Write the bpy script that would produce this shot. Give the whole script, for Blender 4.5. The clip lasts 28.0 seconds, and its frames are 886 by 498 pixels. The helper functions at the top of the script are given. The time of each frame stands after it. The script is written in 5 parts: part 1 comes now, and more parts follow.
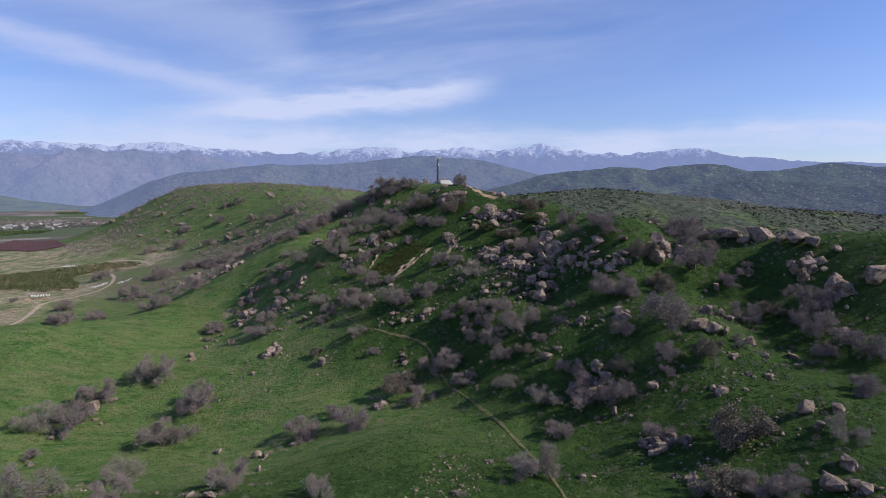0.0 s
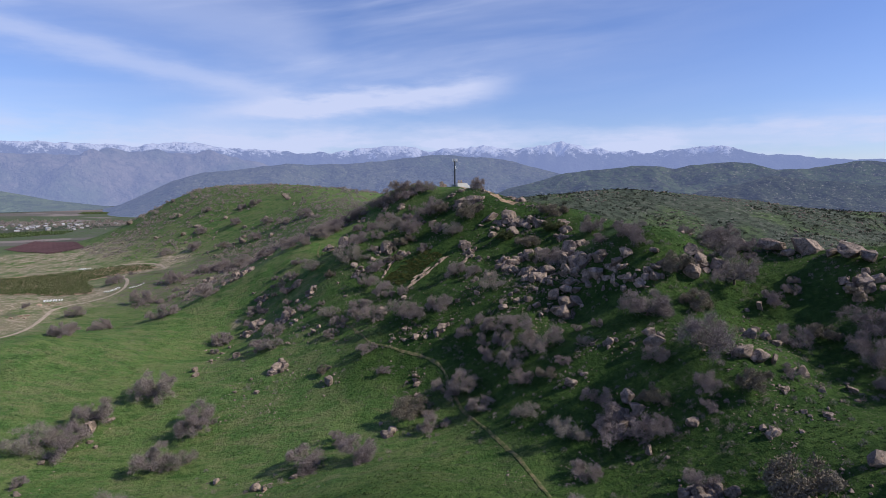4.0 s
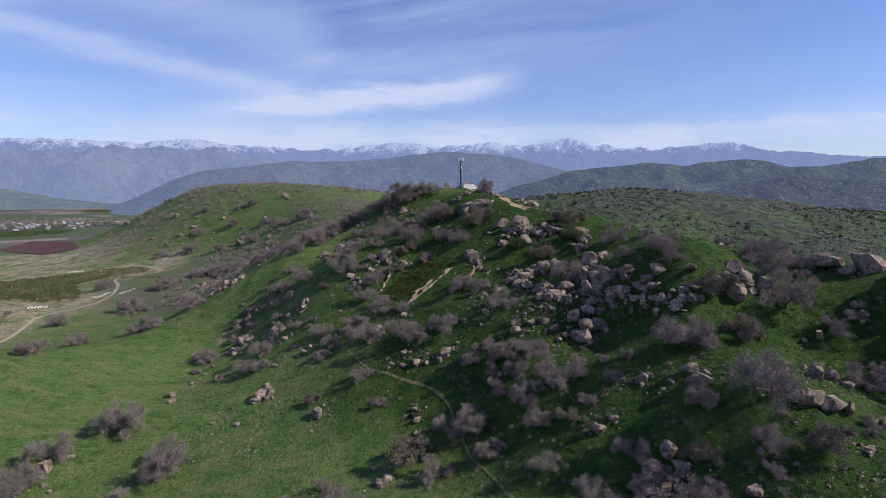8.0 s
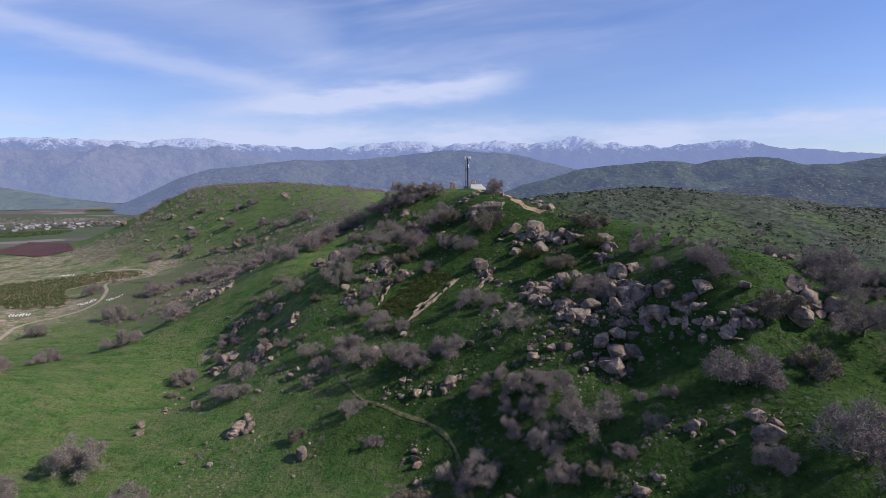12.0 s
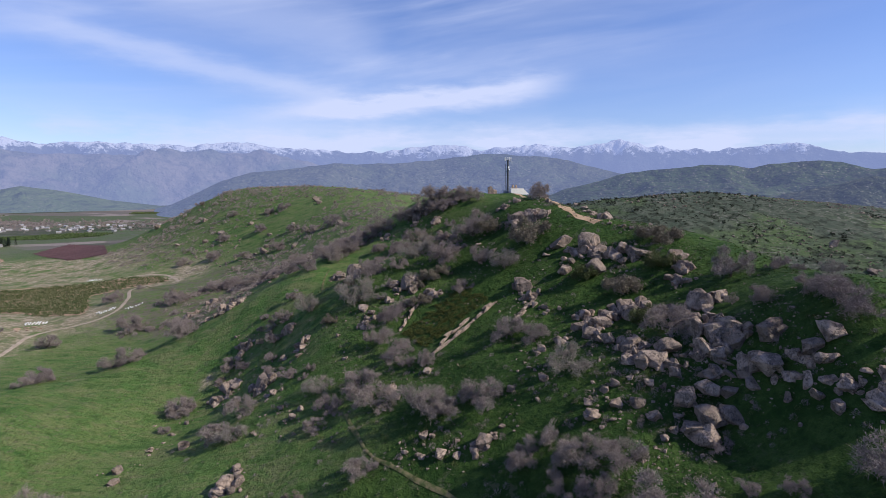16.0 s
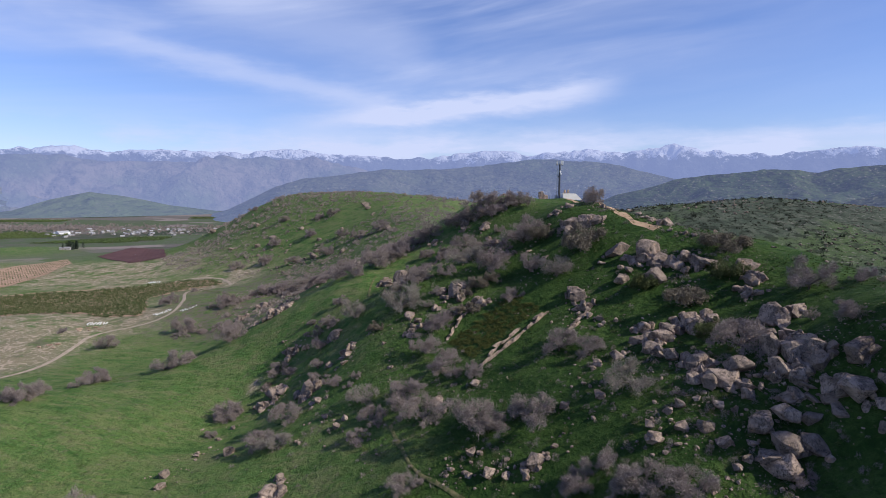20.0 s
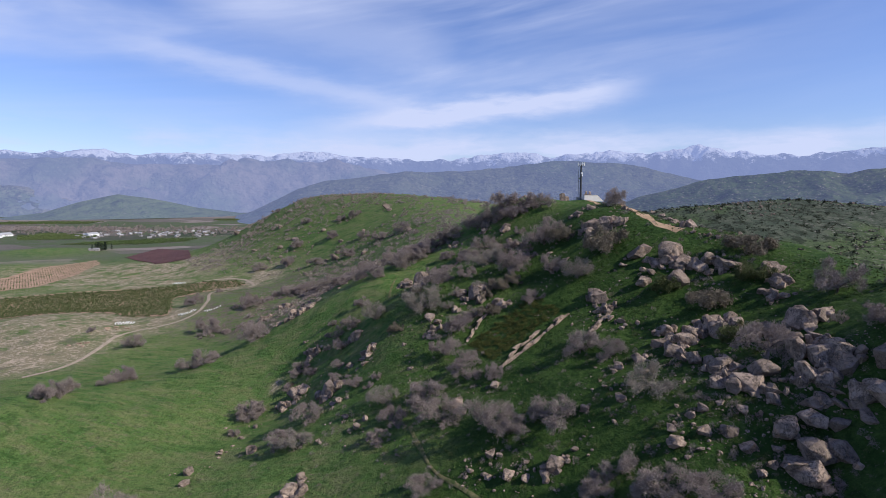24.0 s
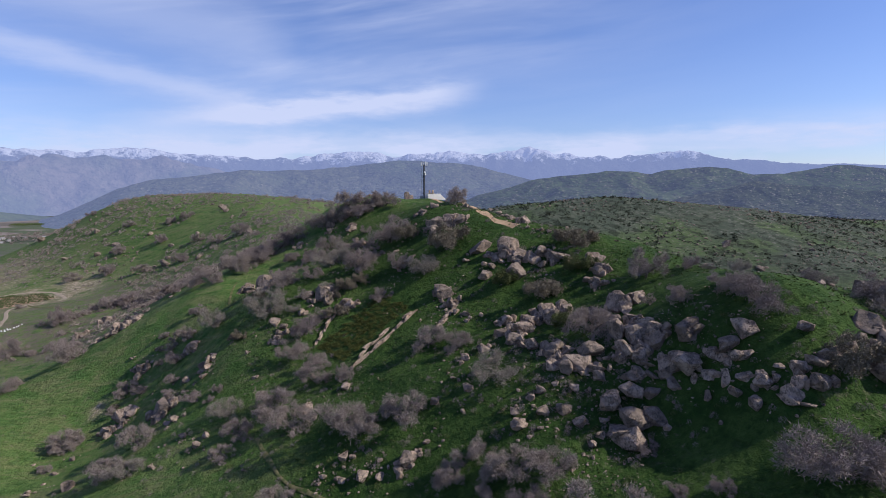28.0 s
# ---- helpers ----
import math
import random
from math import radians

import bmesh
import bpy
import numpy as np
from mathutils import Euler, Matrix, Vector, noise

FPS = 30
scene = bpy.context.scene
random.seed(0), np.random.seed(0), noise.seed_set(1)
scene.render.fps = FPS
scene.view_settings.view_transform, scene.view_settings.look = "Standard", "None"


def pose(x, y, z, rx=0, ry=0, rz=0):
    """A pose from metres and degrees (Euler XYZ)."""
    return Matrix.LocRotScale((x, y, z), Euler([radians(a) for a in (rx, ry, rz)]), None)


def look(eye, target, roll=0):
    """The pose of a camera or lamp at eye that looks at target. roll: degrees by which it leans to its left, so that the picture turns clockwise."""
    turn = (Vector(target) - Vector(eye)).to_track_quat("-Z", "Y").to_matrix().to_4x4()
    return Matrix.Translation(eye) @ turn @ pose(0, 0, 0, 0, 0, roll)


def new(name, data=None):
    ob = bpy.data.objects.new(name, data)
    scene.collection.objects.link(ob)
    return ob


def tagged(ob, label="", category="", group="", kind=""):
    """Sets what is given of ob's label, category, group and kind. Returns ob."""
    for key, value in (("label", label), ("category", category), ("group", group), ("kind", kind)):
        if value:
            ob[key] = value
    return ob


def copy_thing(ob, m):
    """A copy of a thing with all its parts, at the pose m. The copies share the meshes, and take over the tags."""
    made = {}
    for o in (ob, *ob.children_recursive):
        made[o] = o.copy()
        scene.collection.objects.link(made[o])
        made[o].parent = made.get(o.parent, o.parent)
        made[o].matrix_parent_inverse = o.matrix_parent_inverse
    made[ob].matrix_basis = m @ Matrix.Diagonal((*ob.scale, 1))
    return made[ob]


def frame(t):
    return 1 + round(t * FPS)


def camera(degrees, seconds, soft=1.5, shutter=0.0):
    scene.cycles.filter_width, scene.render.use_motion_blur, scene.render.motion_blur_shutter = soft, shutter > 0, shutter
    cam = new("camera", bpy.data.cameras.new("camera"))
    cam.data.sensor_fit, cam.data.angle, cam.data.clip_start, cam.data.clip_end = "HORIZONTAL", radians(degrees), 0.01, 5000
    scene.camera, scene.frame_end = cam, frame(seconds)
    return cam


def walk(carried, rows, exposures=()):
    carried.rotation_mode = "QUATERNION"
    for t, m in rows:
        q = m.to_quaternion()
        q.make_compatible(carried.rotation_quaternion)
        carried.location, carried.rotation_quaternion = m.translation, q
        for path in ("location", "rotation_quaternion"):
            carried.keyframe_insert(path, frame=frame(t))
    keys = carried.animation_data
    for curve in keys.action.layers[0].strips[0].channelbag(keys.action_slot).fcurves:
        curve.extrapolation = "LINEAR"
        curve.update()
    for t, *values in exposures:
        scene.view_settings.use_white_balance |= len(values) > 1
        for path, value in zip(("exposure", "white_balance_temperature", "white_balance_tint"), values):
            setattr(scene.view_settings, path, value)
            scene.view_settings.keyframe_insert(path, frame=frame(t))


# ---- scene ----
cam = camera(75.1, 28.0, soft=0.4)
PATH = [
    (0, (-2.91, -41.76, 93.14), (0.27, 57.60, 82.34), 0.16),
    (0.5, (-2.51, -39.72, 93.78), (0.79, 59.64, 82.98), 0.15),
    (1, (-2.07, -37.42, 94.48), (1.74, 61.92, 83.67), 0.09),
    (1.5, (-1.57, -34.98, 95.17), (2.96, 64.33, 84.32), 0.03),
    (2, (-1.04, -32.26, 95.85), (4.21, 67.00, 84.90), -0.05),
    (2.5, (-0.92, -29.40, 96.36), (5.04, 69.82, 85.39), -0.05),
    (3, (-0.88, -26.50, 96.83), (4.83, 72.72, 85.84), -0.03),
    (3.5, (-0.68, -23.36, 97.23), (1.06, 76.02, 86.23), -0.01),
    (4, (-0.41, -20.41, 97.65), (-0.52, 78.97, 86.57), 0.01),
    (4.5, (-0.32, -17.00, 98.12), (-0.56, 82.38, 86.99), 0.02),
    (6.5, (0.16, 0.19, 100.44), (-0.38, 99.53, 88.95), -0.02),
    (7, (0.15, 5.23, 100.93), (-0.38, 104.56, 89.40), -0.01),
    (7.5, (0.17, 10.19, 101.33), (-0.73, 109.51, 89.72), -0.01),
    (8, (0.26, 15.42, 101.59), (-0.87, 114.73, 89.95), 0.01),
    (8.5, (0.42, 20.87, 101.71), (-0.72, 120.19, 90.12), -0.09),
    (9, (0.58, 26.12, 101.88), (-0.79, 125.46, 90.50), -0.07),
    (9.5, (0.56, 30.49, 102.10), (-1.13, 129.83, 90.71), -0.04),
    (10, (0.44, 34.40, 102.28), (-1.43, 133.73, 90.84), -0.02),
    (10.5, (0.28, 38.42, 102.42), (-1.63, 137.74, 90.92), -0.06),
    (11, (0.22, 42.90, 102.55), (-1.83, 142.20, 90.88), -0.07),
    (11.5, (0.25, 47.72, 102.65), (-1.96, 147.00, 90.84), -0.10),
    (12, (0.32, 52.76, 102.73), (-1.86, 152.02, 90.82), -0.12),
    (12.5, (0.55, 58.52, 102.59), (-1.22, 157.78, 90.58), -0.16),
    (14.5, (1.10, 84.74, 101.98), (3.13, 183.98, 89.86), -0.20),
    (15, (1.14, 91.26, 101.91), (3.92, 190.50, 89.96), -0.25),
    (15.5, (1.08, 97.06, 102.10), (0.17, 196.37, 90.44), -0.11),
    (16, (1.10, 101.75, 102.35), (-7.80, 200.73, 91.14), 0.07),
    (16.5, (1.08, 105.14, 102.52), (-9.96, 203.95, 91.82), 0.26),
    (17, (0.76, 107.04, 102.48), (-11.08, 205.79, 92.05), 0.29),
    (17.5, (0.30, 107.82, 102.31), (-12.55, 206.45, 92.02), 0.27),
    (18, (-0.06, 108.12, 102.12), (-14.09, 206.60, 91.85), 0.21),
    (18.5, (-0.24, 108.51, 101.98), (-15.40, 206.83, 91.76), 0.15),
    (19, (-0.33, 109.04, 101.86), (-16.25, 207.23, 91.66), 0.14),
    (19.5, (-0.34, 109.59, 101.77), (-16.90, 207.68, 91.57), 0.08),
    (20, (-0.34, 110.27, 101.74), (-17.45, 208.27, 91.52), 0.04),
    (20.5, (-0.47, 110.47, 101.71), (-18.03, 208.39, 91.53), 0.08),
    (21, (-0.56, 110.62, 101.64), (-18.57, 208.46, 91.57), 0.03),
    (21.5, (-0.57, 110.68, 101.62), (-19.13, 208.43, 91.59), 0.07),
    (23.5, (-0.09, 110.14, 101.67), (-20.37, 207.56, 91.79), -0.01),
    (24, (0.07, 109.95, 101.65), (-20.61, 207.29, 91.76), -0.05),
    (24.5, (0.13, 109.84, 101.64), (-23.98, 206.39, 91.79), -0.09),
    (25, (0.23, 109.94, 101.68), (-24.81, 206.25, 91.83), 0.01),
    (25.5, (0.00, 110.29, 101.61), (-17.66, 208.22, 91.77), -0.05),
    (26, (-0.20, 110.68, 101.50), (-6.89, 209.96, 91.58), -0.15),
    (26.5, (-0.33, 110.75, 101.44), (1.76, 210.22, 91.42), -0.16),
    (27, (-0.32, 110.90, 101.45), (3.94, 210.30, 91.39), -0.22),
    (27.5, (-0.26, 110.83, 101.43), (4.97, 210.18, 91.35), -0.19),
    (28, (-0.16, 110.73, 101.43), (5.47, 210.06, 91.34), -0.27),
]
walk(cam, [(t, look(eye, target, roll)) for t, eye, target, roll in PATH],
     [(0.0, 0.0), (12.0, 0.0), (15.5, 0.12), (17.0, 0.10), (21.0, 0.08), (25.0, 0.05), (26.5, 0.0), (28.0, 0.04)])

# ---- sky, clouds and sun ----
SUN_AZIMUTH, SUN_HEIGHT = 99.0, 37.5      # degrees clockwise from +y, degrees above the horizon


class Nodes:
    """A short hand for node trees."""

    def __init__(self, tree):
        self.tree = tree
        tree.nodes.clear()

    def add(self, kind, inputs=(), **settings):
        n = self.tree.nodes.new(kind)
        for k, v in settings.items():
            setattr(n, k, v)
        for k, v in (inputs.items() if isinstance(inputs, dict) else enumerate(inputs)):
            if isinstance(v, bpy.types.NodeSocket):
                self.tree.links.new(v, n.inputs[k])
            elif v is not None:
                n.inputs[k].default_value = v
        return n

    def math(self, op, a, b=None, c=None, clamp=False):
        return self.add("ShaderNodeMath", [a, b, c], operation=op, use_clamp=clamp).outputs[0]

    def vec(self, op, a, b=None):
        return self.add("ShaderNodeVectorMath", [a, b], operation=op).outputs[0]

    def noise(self, vector, scale, detail=4.0, rough=0.55, distort=0.0):
        n = self.add("ShaderNodeTexNoise", {"Vector": vector, "Scale": scale, "Detail": detail, "Roughness": rough, "Distortion": distort})
        return n.outputs[0]

    def ramp(self, fac, lo, hi, a=0.0, b=1.0):
        return self.add("ShaderNodeMapRange", [fac, lo, hi, a, b], interpolation_type="SMOOTHSTEP").outputs[0]

    def mix(self, fac, a, b, blend="MIX"):
        n = self.tree.nodes.new("ShaderNodeMix")
        n.data_type, n.blend_type = "RGBA", blend
        for sock, v in ((n.inputs[0], fac), (n.inputs[6], a), (n.inputs[7], b)):
            if isinstance(v, bpy.types.NodeSocket):
                self.tree.links.new(v, sock)
            else:
                sock.default_value = (*v, 1.0) if isinstance(v, tuple) and len(v) == 3 else v
        return n.outputs[2]


world = bpy.data.worlds.new("sky")
scene.world = world
world.use_nodes = True
wn = Nodes(world.node_tree)
sky = wn.add("ShaderNodeTexSky", sky_type="NISHITA", sun_disc=False, sun_elevation=radians(SUN_HEIGHT),
             sun_rotation=radians(SUN_AZIMUTH), altitude=200.0, air_density=1.0, dust_density=0.3, ozone_density=2.0)
way = wn.add("ShaderNodeTexCoord").outputs["Generated"]
sep = wn.add("ShaderNodeSeparateXYZ", [way])
dx, dy, dz = sep.outputs
flat = wn.math("SQRT", wn.math("ADD", wn.math("MULTIPLY", dx, dx), wn.math("MULTIPLY", dy, dy)))
az = wn.math("ADD", wn.math("ARCTAN2", dx, dy), 0.0054)                                   # radians to the right of +y
el = wn.math("DIVIDE", dz, wn.math("MAXIMUM", flat, 0.01))        # tangent of the height
bank = wn.add("ShaderNodeCombineXYZ", [az, wn.math("MULTIPLY", el, 4.0), 0.0]).outputs[0]
lean = wn.add("ShaderNodeCombineXYZ", [wn.math("ADD", az, wn.math("MULTIPLY", el, 1.2)), wn.math("SUBTRACT", wn.math("MULTIPLY", el, 7.0), wn.math("MULTIPLY", az, 1.1)), 3.1]).outputs[0]


def streak(a0, e0, a1, e1, wide, fray):
    """A long thin cloud from one azimuth and height to another, frayed by noise."""
    length = math.hypot(a1 - a0, e1 - e0)
    ux, uy = (a1 - a0) / length, (e1 - e0) / length
    wob = wn.math("MULTIPLY", wn.math("SUBTRACT", wn.noise(bank, 7.0, 5.0, 0.6), 0.5), fray)
    pa, pe = wn.math("SUBTRACT", az, a0), wn.math("SUBTRACT", el, e0)
    along = wn.math("DIVIDE", wn.math("ADD", wn.math("MULTIPLY", pa, ux), wn.math("MULTIPLY", pe, uy)), length)
    side = wn.math("ADD", wn.math("SUBTRACT", wn.math("MULTIPLY", pe, ux), wn.math("MULTIPLY", pa, uy)), wob)
    fall = wn.math("DIVIDE", side, wide)
    core = wn.math("EXPONENT", wn.math("MULTIPLY", wn.math("MULTIPLY", fall, fall), -1.0))
    ends = wn.math("MULTIPLY", wn.ramp(along, -0.15, 0.25), wn.ramp(along, 1.1, 0.85))
    return wn.math("MULTIPLY", core, ends)


veil = wn.math("MULTIPLY", wn.ramp(wn.noise(lean, 1.15, 5.0, 0.55, 0.5), 0.34, 0.74), wn.ramp(el, 0.02, 0.3))
veil = wn.math("MULTIPLY", veil, wn.ramp(el, 2.5, 0.6))
veil = wn.math("MULTIPLY", veil, wn.ramp(az, 0.6, -0.15, 0.05, 1.0))
wisps = wn.ramp(wn.noise(lean, 3.4, 6.0, 0.6, 0.6), 0.42, 0.75)
low = wn.math("MULTIPLY", wn.ramp(wn.noise(bank, 3.2, 6.0, 0.6), 0.42, 0.60), wn.math("MULTIPLY", wn.ramp(el, 0.13, 0.05), wn.ramp(el, 0.0, 0.03)))
cloud = wn.math("MULTIPLY", veil, 0.64)
cloud = wn.math("ADD", cloud, wn.math("MULTIPLY", wn.math("MULTIPLY", wisps, veil), 0.3))
cloud = wn.math("ADD", cloud, wn.math("MULTIPLY", low, 0.85))
for a0, e0, a1, e1, wide, power in ((-0.42, 0.105, 0.11, 0.172, 0.016, 0.75), (-0.30, 0.115, 0.10, 0.15, 0.016, 0.45),
                                    (-0.72, 0.23, -0.22, 0.135, 0.02, 0.5), (-0.50, 0.085, 0.12, 0.085, 0.013, 0.45),
                                    (-0.60, 0.30, -0.20, 0.24, 0.05, 0.35), (0.22, 0.078, 0.80, 0.088, 0.012, 0.55),
                                    (0.30, 0.062, 0.62, 0.066, 0.008, 0.45), (-0.30, 0.066, 0.12, 0.068, 0.010, 0.45)):
    cloud = wn.math("ADD", cloud, wn.math("MULTIPLY", streak(a0, e0, a1, e1, wide, 0.05), power))
cloud = wn.math("MINIMUM", cloud, 0.92)
SKY_STRENGTH = 0.105
clear = wn.mix(1.0, sky.outputs[0], (0.85, 0.92, 1.34), "MULTIPLY")
tone = wn.mix(cloud, clear, (5.8, 6.45, 8.9))
wn.add("ShaderNodeOutputWorld", [wn.add("ShaderNodeBackground", [tone, SKY_STRENGTH]).outputs[0]])

sun = new("sun", bpy.data.lights.new("sun", "SUN"))
sun.data.energy, sun.data.angle, sun.data.color = 5.0, radians(0.6), (1.0, 0.93, 0.82)
aim = Vector((math.sin(radians(SUN_AZIMUTH)) * math.cos(radians(SUN_HEIGHT)), math.cos(radians(SUN_AZIMUTH)) * math.cos(radians(SUN_HEIGHT)), math.sin(radians(SUN_HEIGHT))))
sun.rotation_euler = aim.to_track_quat("Z", "Y").to_euler()

# ---- the lie of the land: broad swells of ground (x, y, radius, rise) over a flat valley ----
VALLEY = -30.0
RIDGE_SWELLS = [
    (16, 478, 62, 67.2), (28, 415, 55, 62.7), (62, 362, 55, 47), (108, 312, 55, 60.8),
    (150, 268, 55, 43.2), (188, 222, 58, 46.8), (225, 160, 62, 48.6), (255, 85, 70, 43),
    (275, 0, 80, 57.7),
]
FACE_SWELLS = [
    (20, 305, 50, 39), (60, 250, 48, 60.7), (92, 190, 50, 33.5), (112, 128, 52, 32.6),
    (18, 235, 50, 2.3), (-22, 175, 55, 22.5), (35, 118, 55, 11.6), (-32, 300, 50, 20.1),
    (-42, 240, 52, 16.8), (-80, 345, 52, 26.4), (-58, 405, 55, 48.7), (-105, 445, 60, 40.8),
    (-5, 360, 50, 36.6), (150, 60, 70, 45.4), (50, 30, 80, 36), (99, 256, 27, 12.8),
    (64, 250, 27, -26.8), (44, 196, 30, 9.3), (92, 278, 28, 1), (100, 184, 30, 15.3),
    (130, 292, 32, -0.2), (-84, 436, 32, -16.6),
]
SPUR_SWELLS = [
    (-125, 385, 58, 4.2), (-180, 432, 60, 17.2), (-245, 410, 60, 9.2), (-315, 400, 65, 1),
    (-108, 300, 55, 4.2), (-108, 235, 55, 6.2), (-105, 160, 62, 11.2), (-180, 345, 60, 15.2),
    (-180, 265, 62, 2.8), (-180, 170, 70, 6.2), (-262, 320, 65, 27.3), (-262, 220, 80, 13.9),
    (-40, 85, 70, 21.9), (-130, 60, 80, 31.5), (-350, 280, 90, 6.4), (-240, 490, 70, -5.3),
]
BACK_SWELLS = [
    (-45, 515, 75, 45.7), (-150, 545, 85, 43.4), (-60, 620, 100, 55.7), (70, 570, 80, 82.9),
    (160, 450, 80, 75.1), (-250, 600, 95, 7.3), (110, 390, 55, 30.4), (235, 330, 80, 74),
    (330, 200, 90, 66),
]
WEST_SWELLS = [
    (-315, 1030, 150, 47.5), (-440, 1010, 140, 30.7), (-530, 1190, 160, 83.7), (-190, 900, 150, 54.1),
    (-120, 750, 130, 64.5), (-330, 860, 130, 0.5), (-440, 800, 130, 2.4), (-620, 1080, 120, -11.6),
    (-250, 700, 110, 1.2), (-100, 1100, 200, 72.8), (-330, 1250, 200, 73.4),
]
EAST_SWELLS = [
    (330, 1080, 260, 71), (560, 1010, 230, 37), (170, 980, 200, 49), (800, 1150, 300, 38), (1150, 900, 330, 40),
    (480, 760, 140, 14), (700, 560, 160, 20), (1000, 1500, 420, 40), (420, 1500, 350, 30), (900, 300, 260, 30),
]
FARM_SWELLS = [
    (11, 484, 27, -6.5), (15, 522, 24, 2.0),
    (105, 345, 28, 2.6), (-14, 482, 19, 4.5), (-36, 490, 24, 8.0), (-60, 512, 34, 16.0), (160, 278, 25, 1.5),
    (-500, 560, 60, 8), (-430, 525, 50, 5), (-345, 670, 80, 11), (-930, 870, 85, 10), (-1090, 1130, 100, 10), (-700, 960, 90, 6),
]

HUMMOCKS_A = [
    (52, 100, 46, -1.6), (94, 100, 46, -5.7), (136, 100, 46, -2.8), (52, 142, 46, 4.1), (94, 142, 46, -1.4), (136, 142, 46, 1.2),
    (178, 142, 46, 7.2), (-158, 184, 46, -4.2), (-116, 184, 46, -5), (-74, 184, 46, -7.4), (-32, 184, 46, -6.2), (10, 184, 46, 2.4),
    (52, 184, 46, -1.5), (94, 184, 46, -6.8), (136, 184, 46, 4), (178, 184, 46, 14.6), (220, 184, 46, 6.2), (-200, 226, 46, -1.9),
    (-158, 226, 46, -3.6), (-116, 226, 46, -2.8), (-74, 226, 46, -1.6), (-32, 226, 46, -4), (10, 226, 46, -1.5), (52, 226, 46, -3.2),
]
HUMMOCKS_B = [
    (94, 226, 46, 7), (136, 226, 46, 4.2), (178, 226, 46, 3), (-200, 268, 46, 1.9), (-158, 268, 46, 5.1), (-116, 268, 46, 4.4),
    (-74, 268, 46, 1.3), (-32, 268, 46, 0.6), (10, 268, 46, 5.8), (52, 268, 46, -1.3), (94, 268, 46, 9.2), (178, 268, 46, -2.5),
    (-158, 310, 46, 0.8), (-74, 310, 46, 1.8), (-32, 310, 46, 2.2), (10, 310, 46, -4.3), (52, 310, 46, -3.9), (94, 310, 46, -2.5),
    (136, 310, 46, -3.8), (-158, 352, 46, -3.5), (-116, 352, 46, -3.4), (-74, 352, 46, 0.6), (-32, 352, 46, -1.2), (10, 352, 46, -6.5),
]
HUMMOCKS_C = [
    (52, 352, 46, 4.9), (94, 352, 46, 3.8), (136, 352, 46, -0.8), (-200, 394, 46, -0.7), (-158, 394, 46, -3.5), (-116, 394, 46, -1.7),
    (-74, 394, 46, 0.8), (-32, 394, 46, -0.7), (10, 394, 46, -1.2), (94, 394, 46, 1.4), (-200, 436, 46, 2.5), (-158, 436, 46, 3.4),
    (-116, 436, 46, 2.5), (-74, 436, 46, 3), (52, 436, 46, 1.8), (-200, 478, 46, 2.2), (-158, 478, 46, 3.4), (-32, 520, 46, 1.6),
    (10, 520, 46, 4.2), (52, 520, 46, 2),
]


def lattice(ix, iy, seed):
    """A fixed pseudo-random number from 0 to 1 for each whole-numbered corner."""
    h = (ix * 374761393 + iy * 668265263 + seed * 974634777) & 0xFFFFFFFF
    h = ((h ^ (h >> 13)) * 1274126177) & 0xFFFFFFFF
    return ((h ^ (h >> 16)) & 0xFFFFFF) / float(0xFFFFFF)


def swirl(x, y, size, seed=0):
    """Smooth value noise from -1 to 1 with features of that size."""
    x, y = np.asarray(x, float) / size, np.asarray(y, float) / size
    ix, iy = np.floor(x).astype(np.int64), np.floor(y).astype(np.int64)
    fx, fy = x - ix, y - iy
    fx, fy = fx * fx * (3 - 2 * fx), fy * fy * (3 - 2 * fy)
    a, b = lattice(ix, iy, seed), lattice(ix + 1, iy, seed)
    c, d = lattice(ix, iy + 1, seed), lattice(ix + 1, iy + 1, seed)
    return 2 * (a + (b - a) * fx + (c - a) * fy + (a - b - c + d) * fx * fy) - 1


def rough(x, y, size, octaves=4, seed=0):
    """Several sizes of noise on top of one another."""
    out, gain = 0, 1.0
    for k in range(octaves):
        out = out + gain * swirl(x + 17.3 * k, y - 9.1 * k, size / 2**k, seed + k)
        gain *= 0.5
    return out


SWELLS = np.array(RIDGE_SWELLS + FACE_SWELLS + SPUR_SWELLS + BACK_SWELLS + WEST_SWELLS + EAST_SWELLS + FARM_SWELLS + HUMMOCKS_A + HUMMOCKS_B + HUMMOCKS_C, float)


def broad(x, y):
    """The height of the smooth land."""
    x, y = np.asarray(x, float), np.asarray(y, float)
    out = np.full(np.broadcast(x, y).shape, VALLEY)
    for cx, cy, r, h in SWELLS:
        out = out + h * np.exp(-((x - cx) ** 2 + (y - cy) ** 2) / r**2)
    return out


def height(x, y):
    """The height of the ground, with its hummocks and runnels."""
    z = broad(x, y)
    wild = np.clip((z - VALLEY) / 25, 0.05, 1)
    return z + wild * (1.1 * rough(x, y, 38, 3, 5) + 0.45 * rough(x, y, 9, 3, 9)) + np.clip((np.hypot(x, y - 110) - 700) / 600, 0, 1) * wild * (5 * rough(x, y, 160, 4, 21) + np.clip(x / 100, 0, 1) * 9 * (0.4 - np.abs(swirl(x, y, 130, 33))))

# ---- materials ----


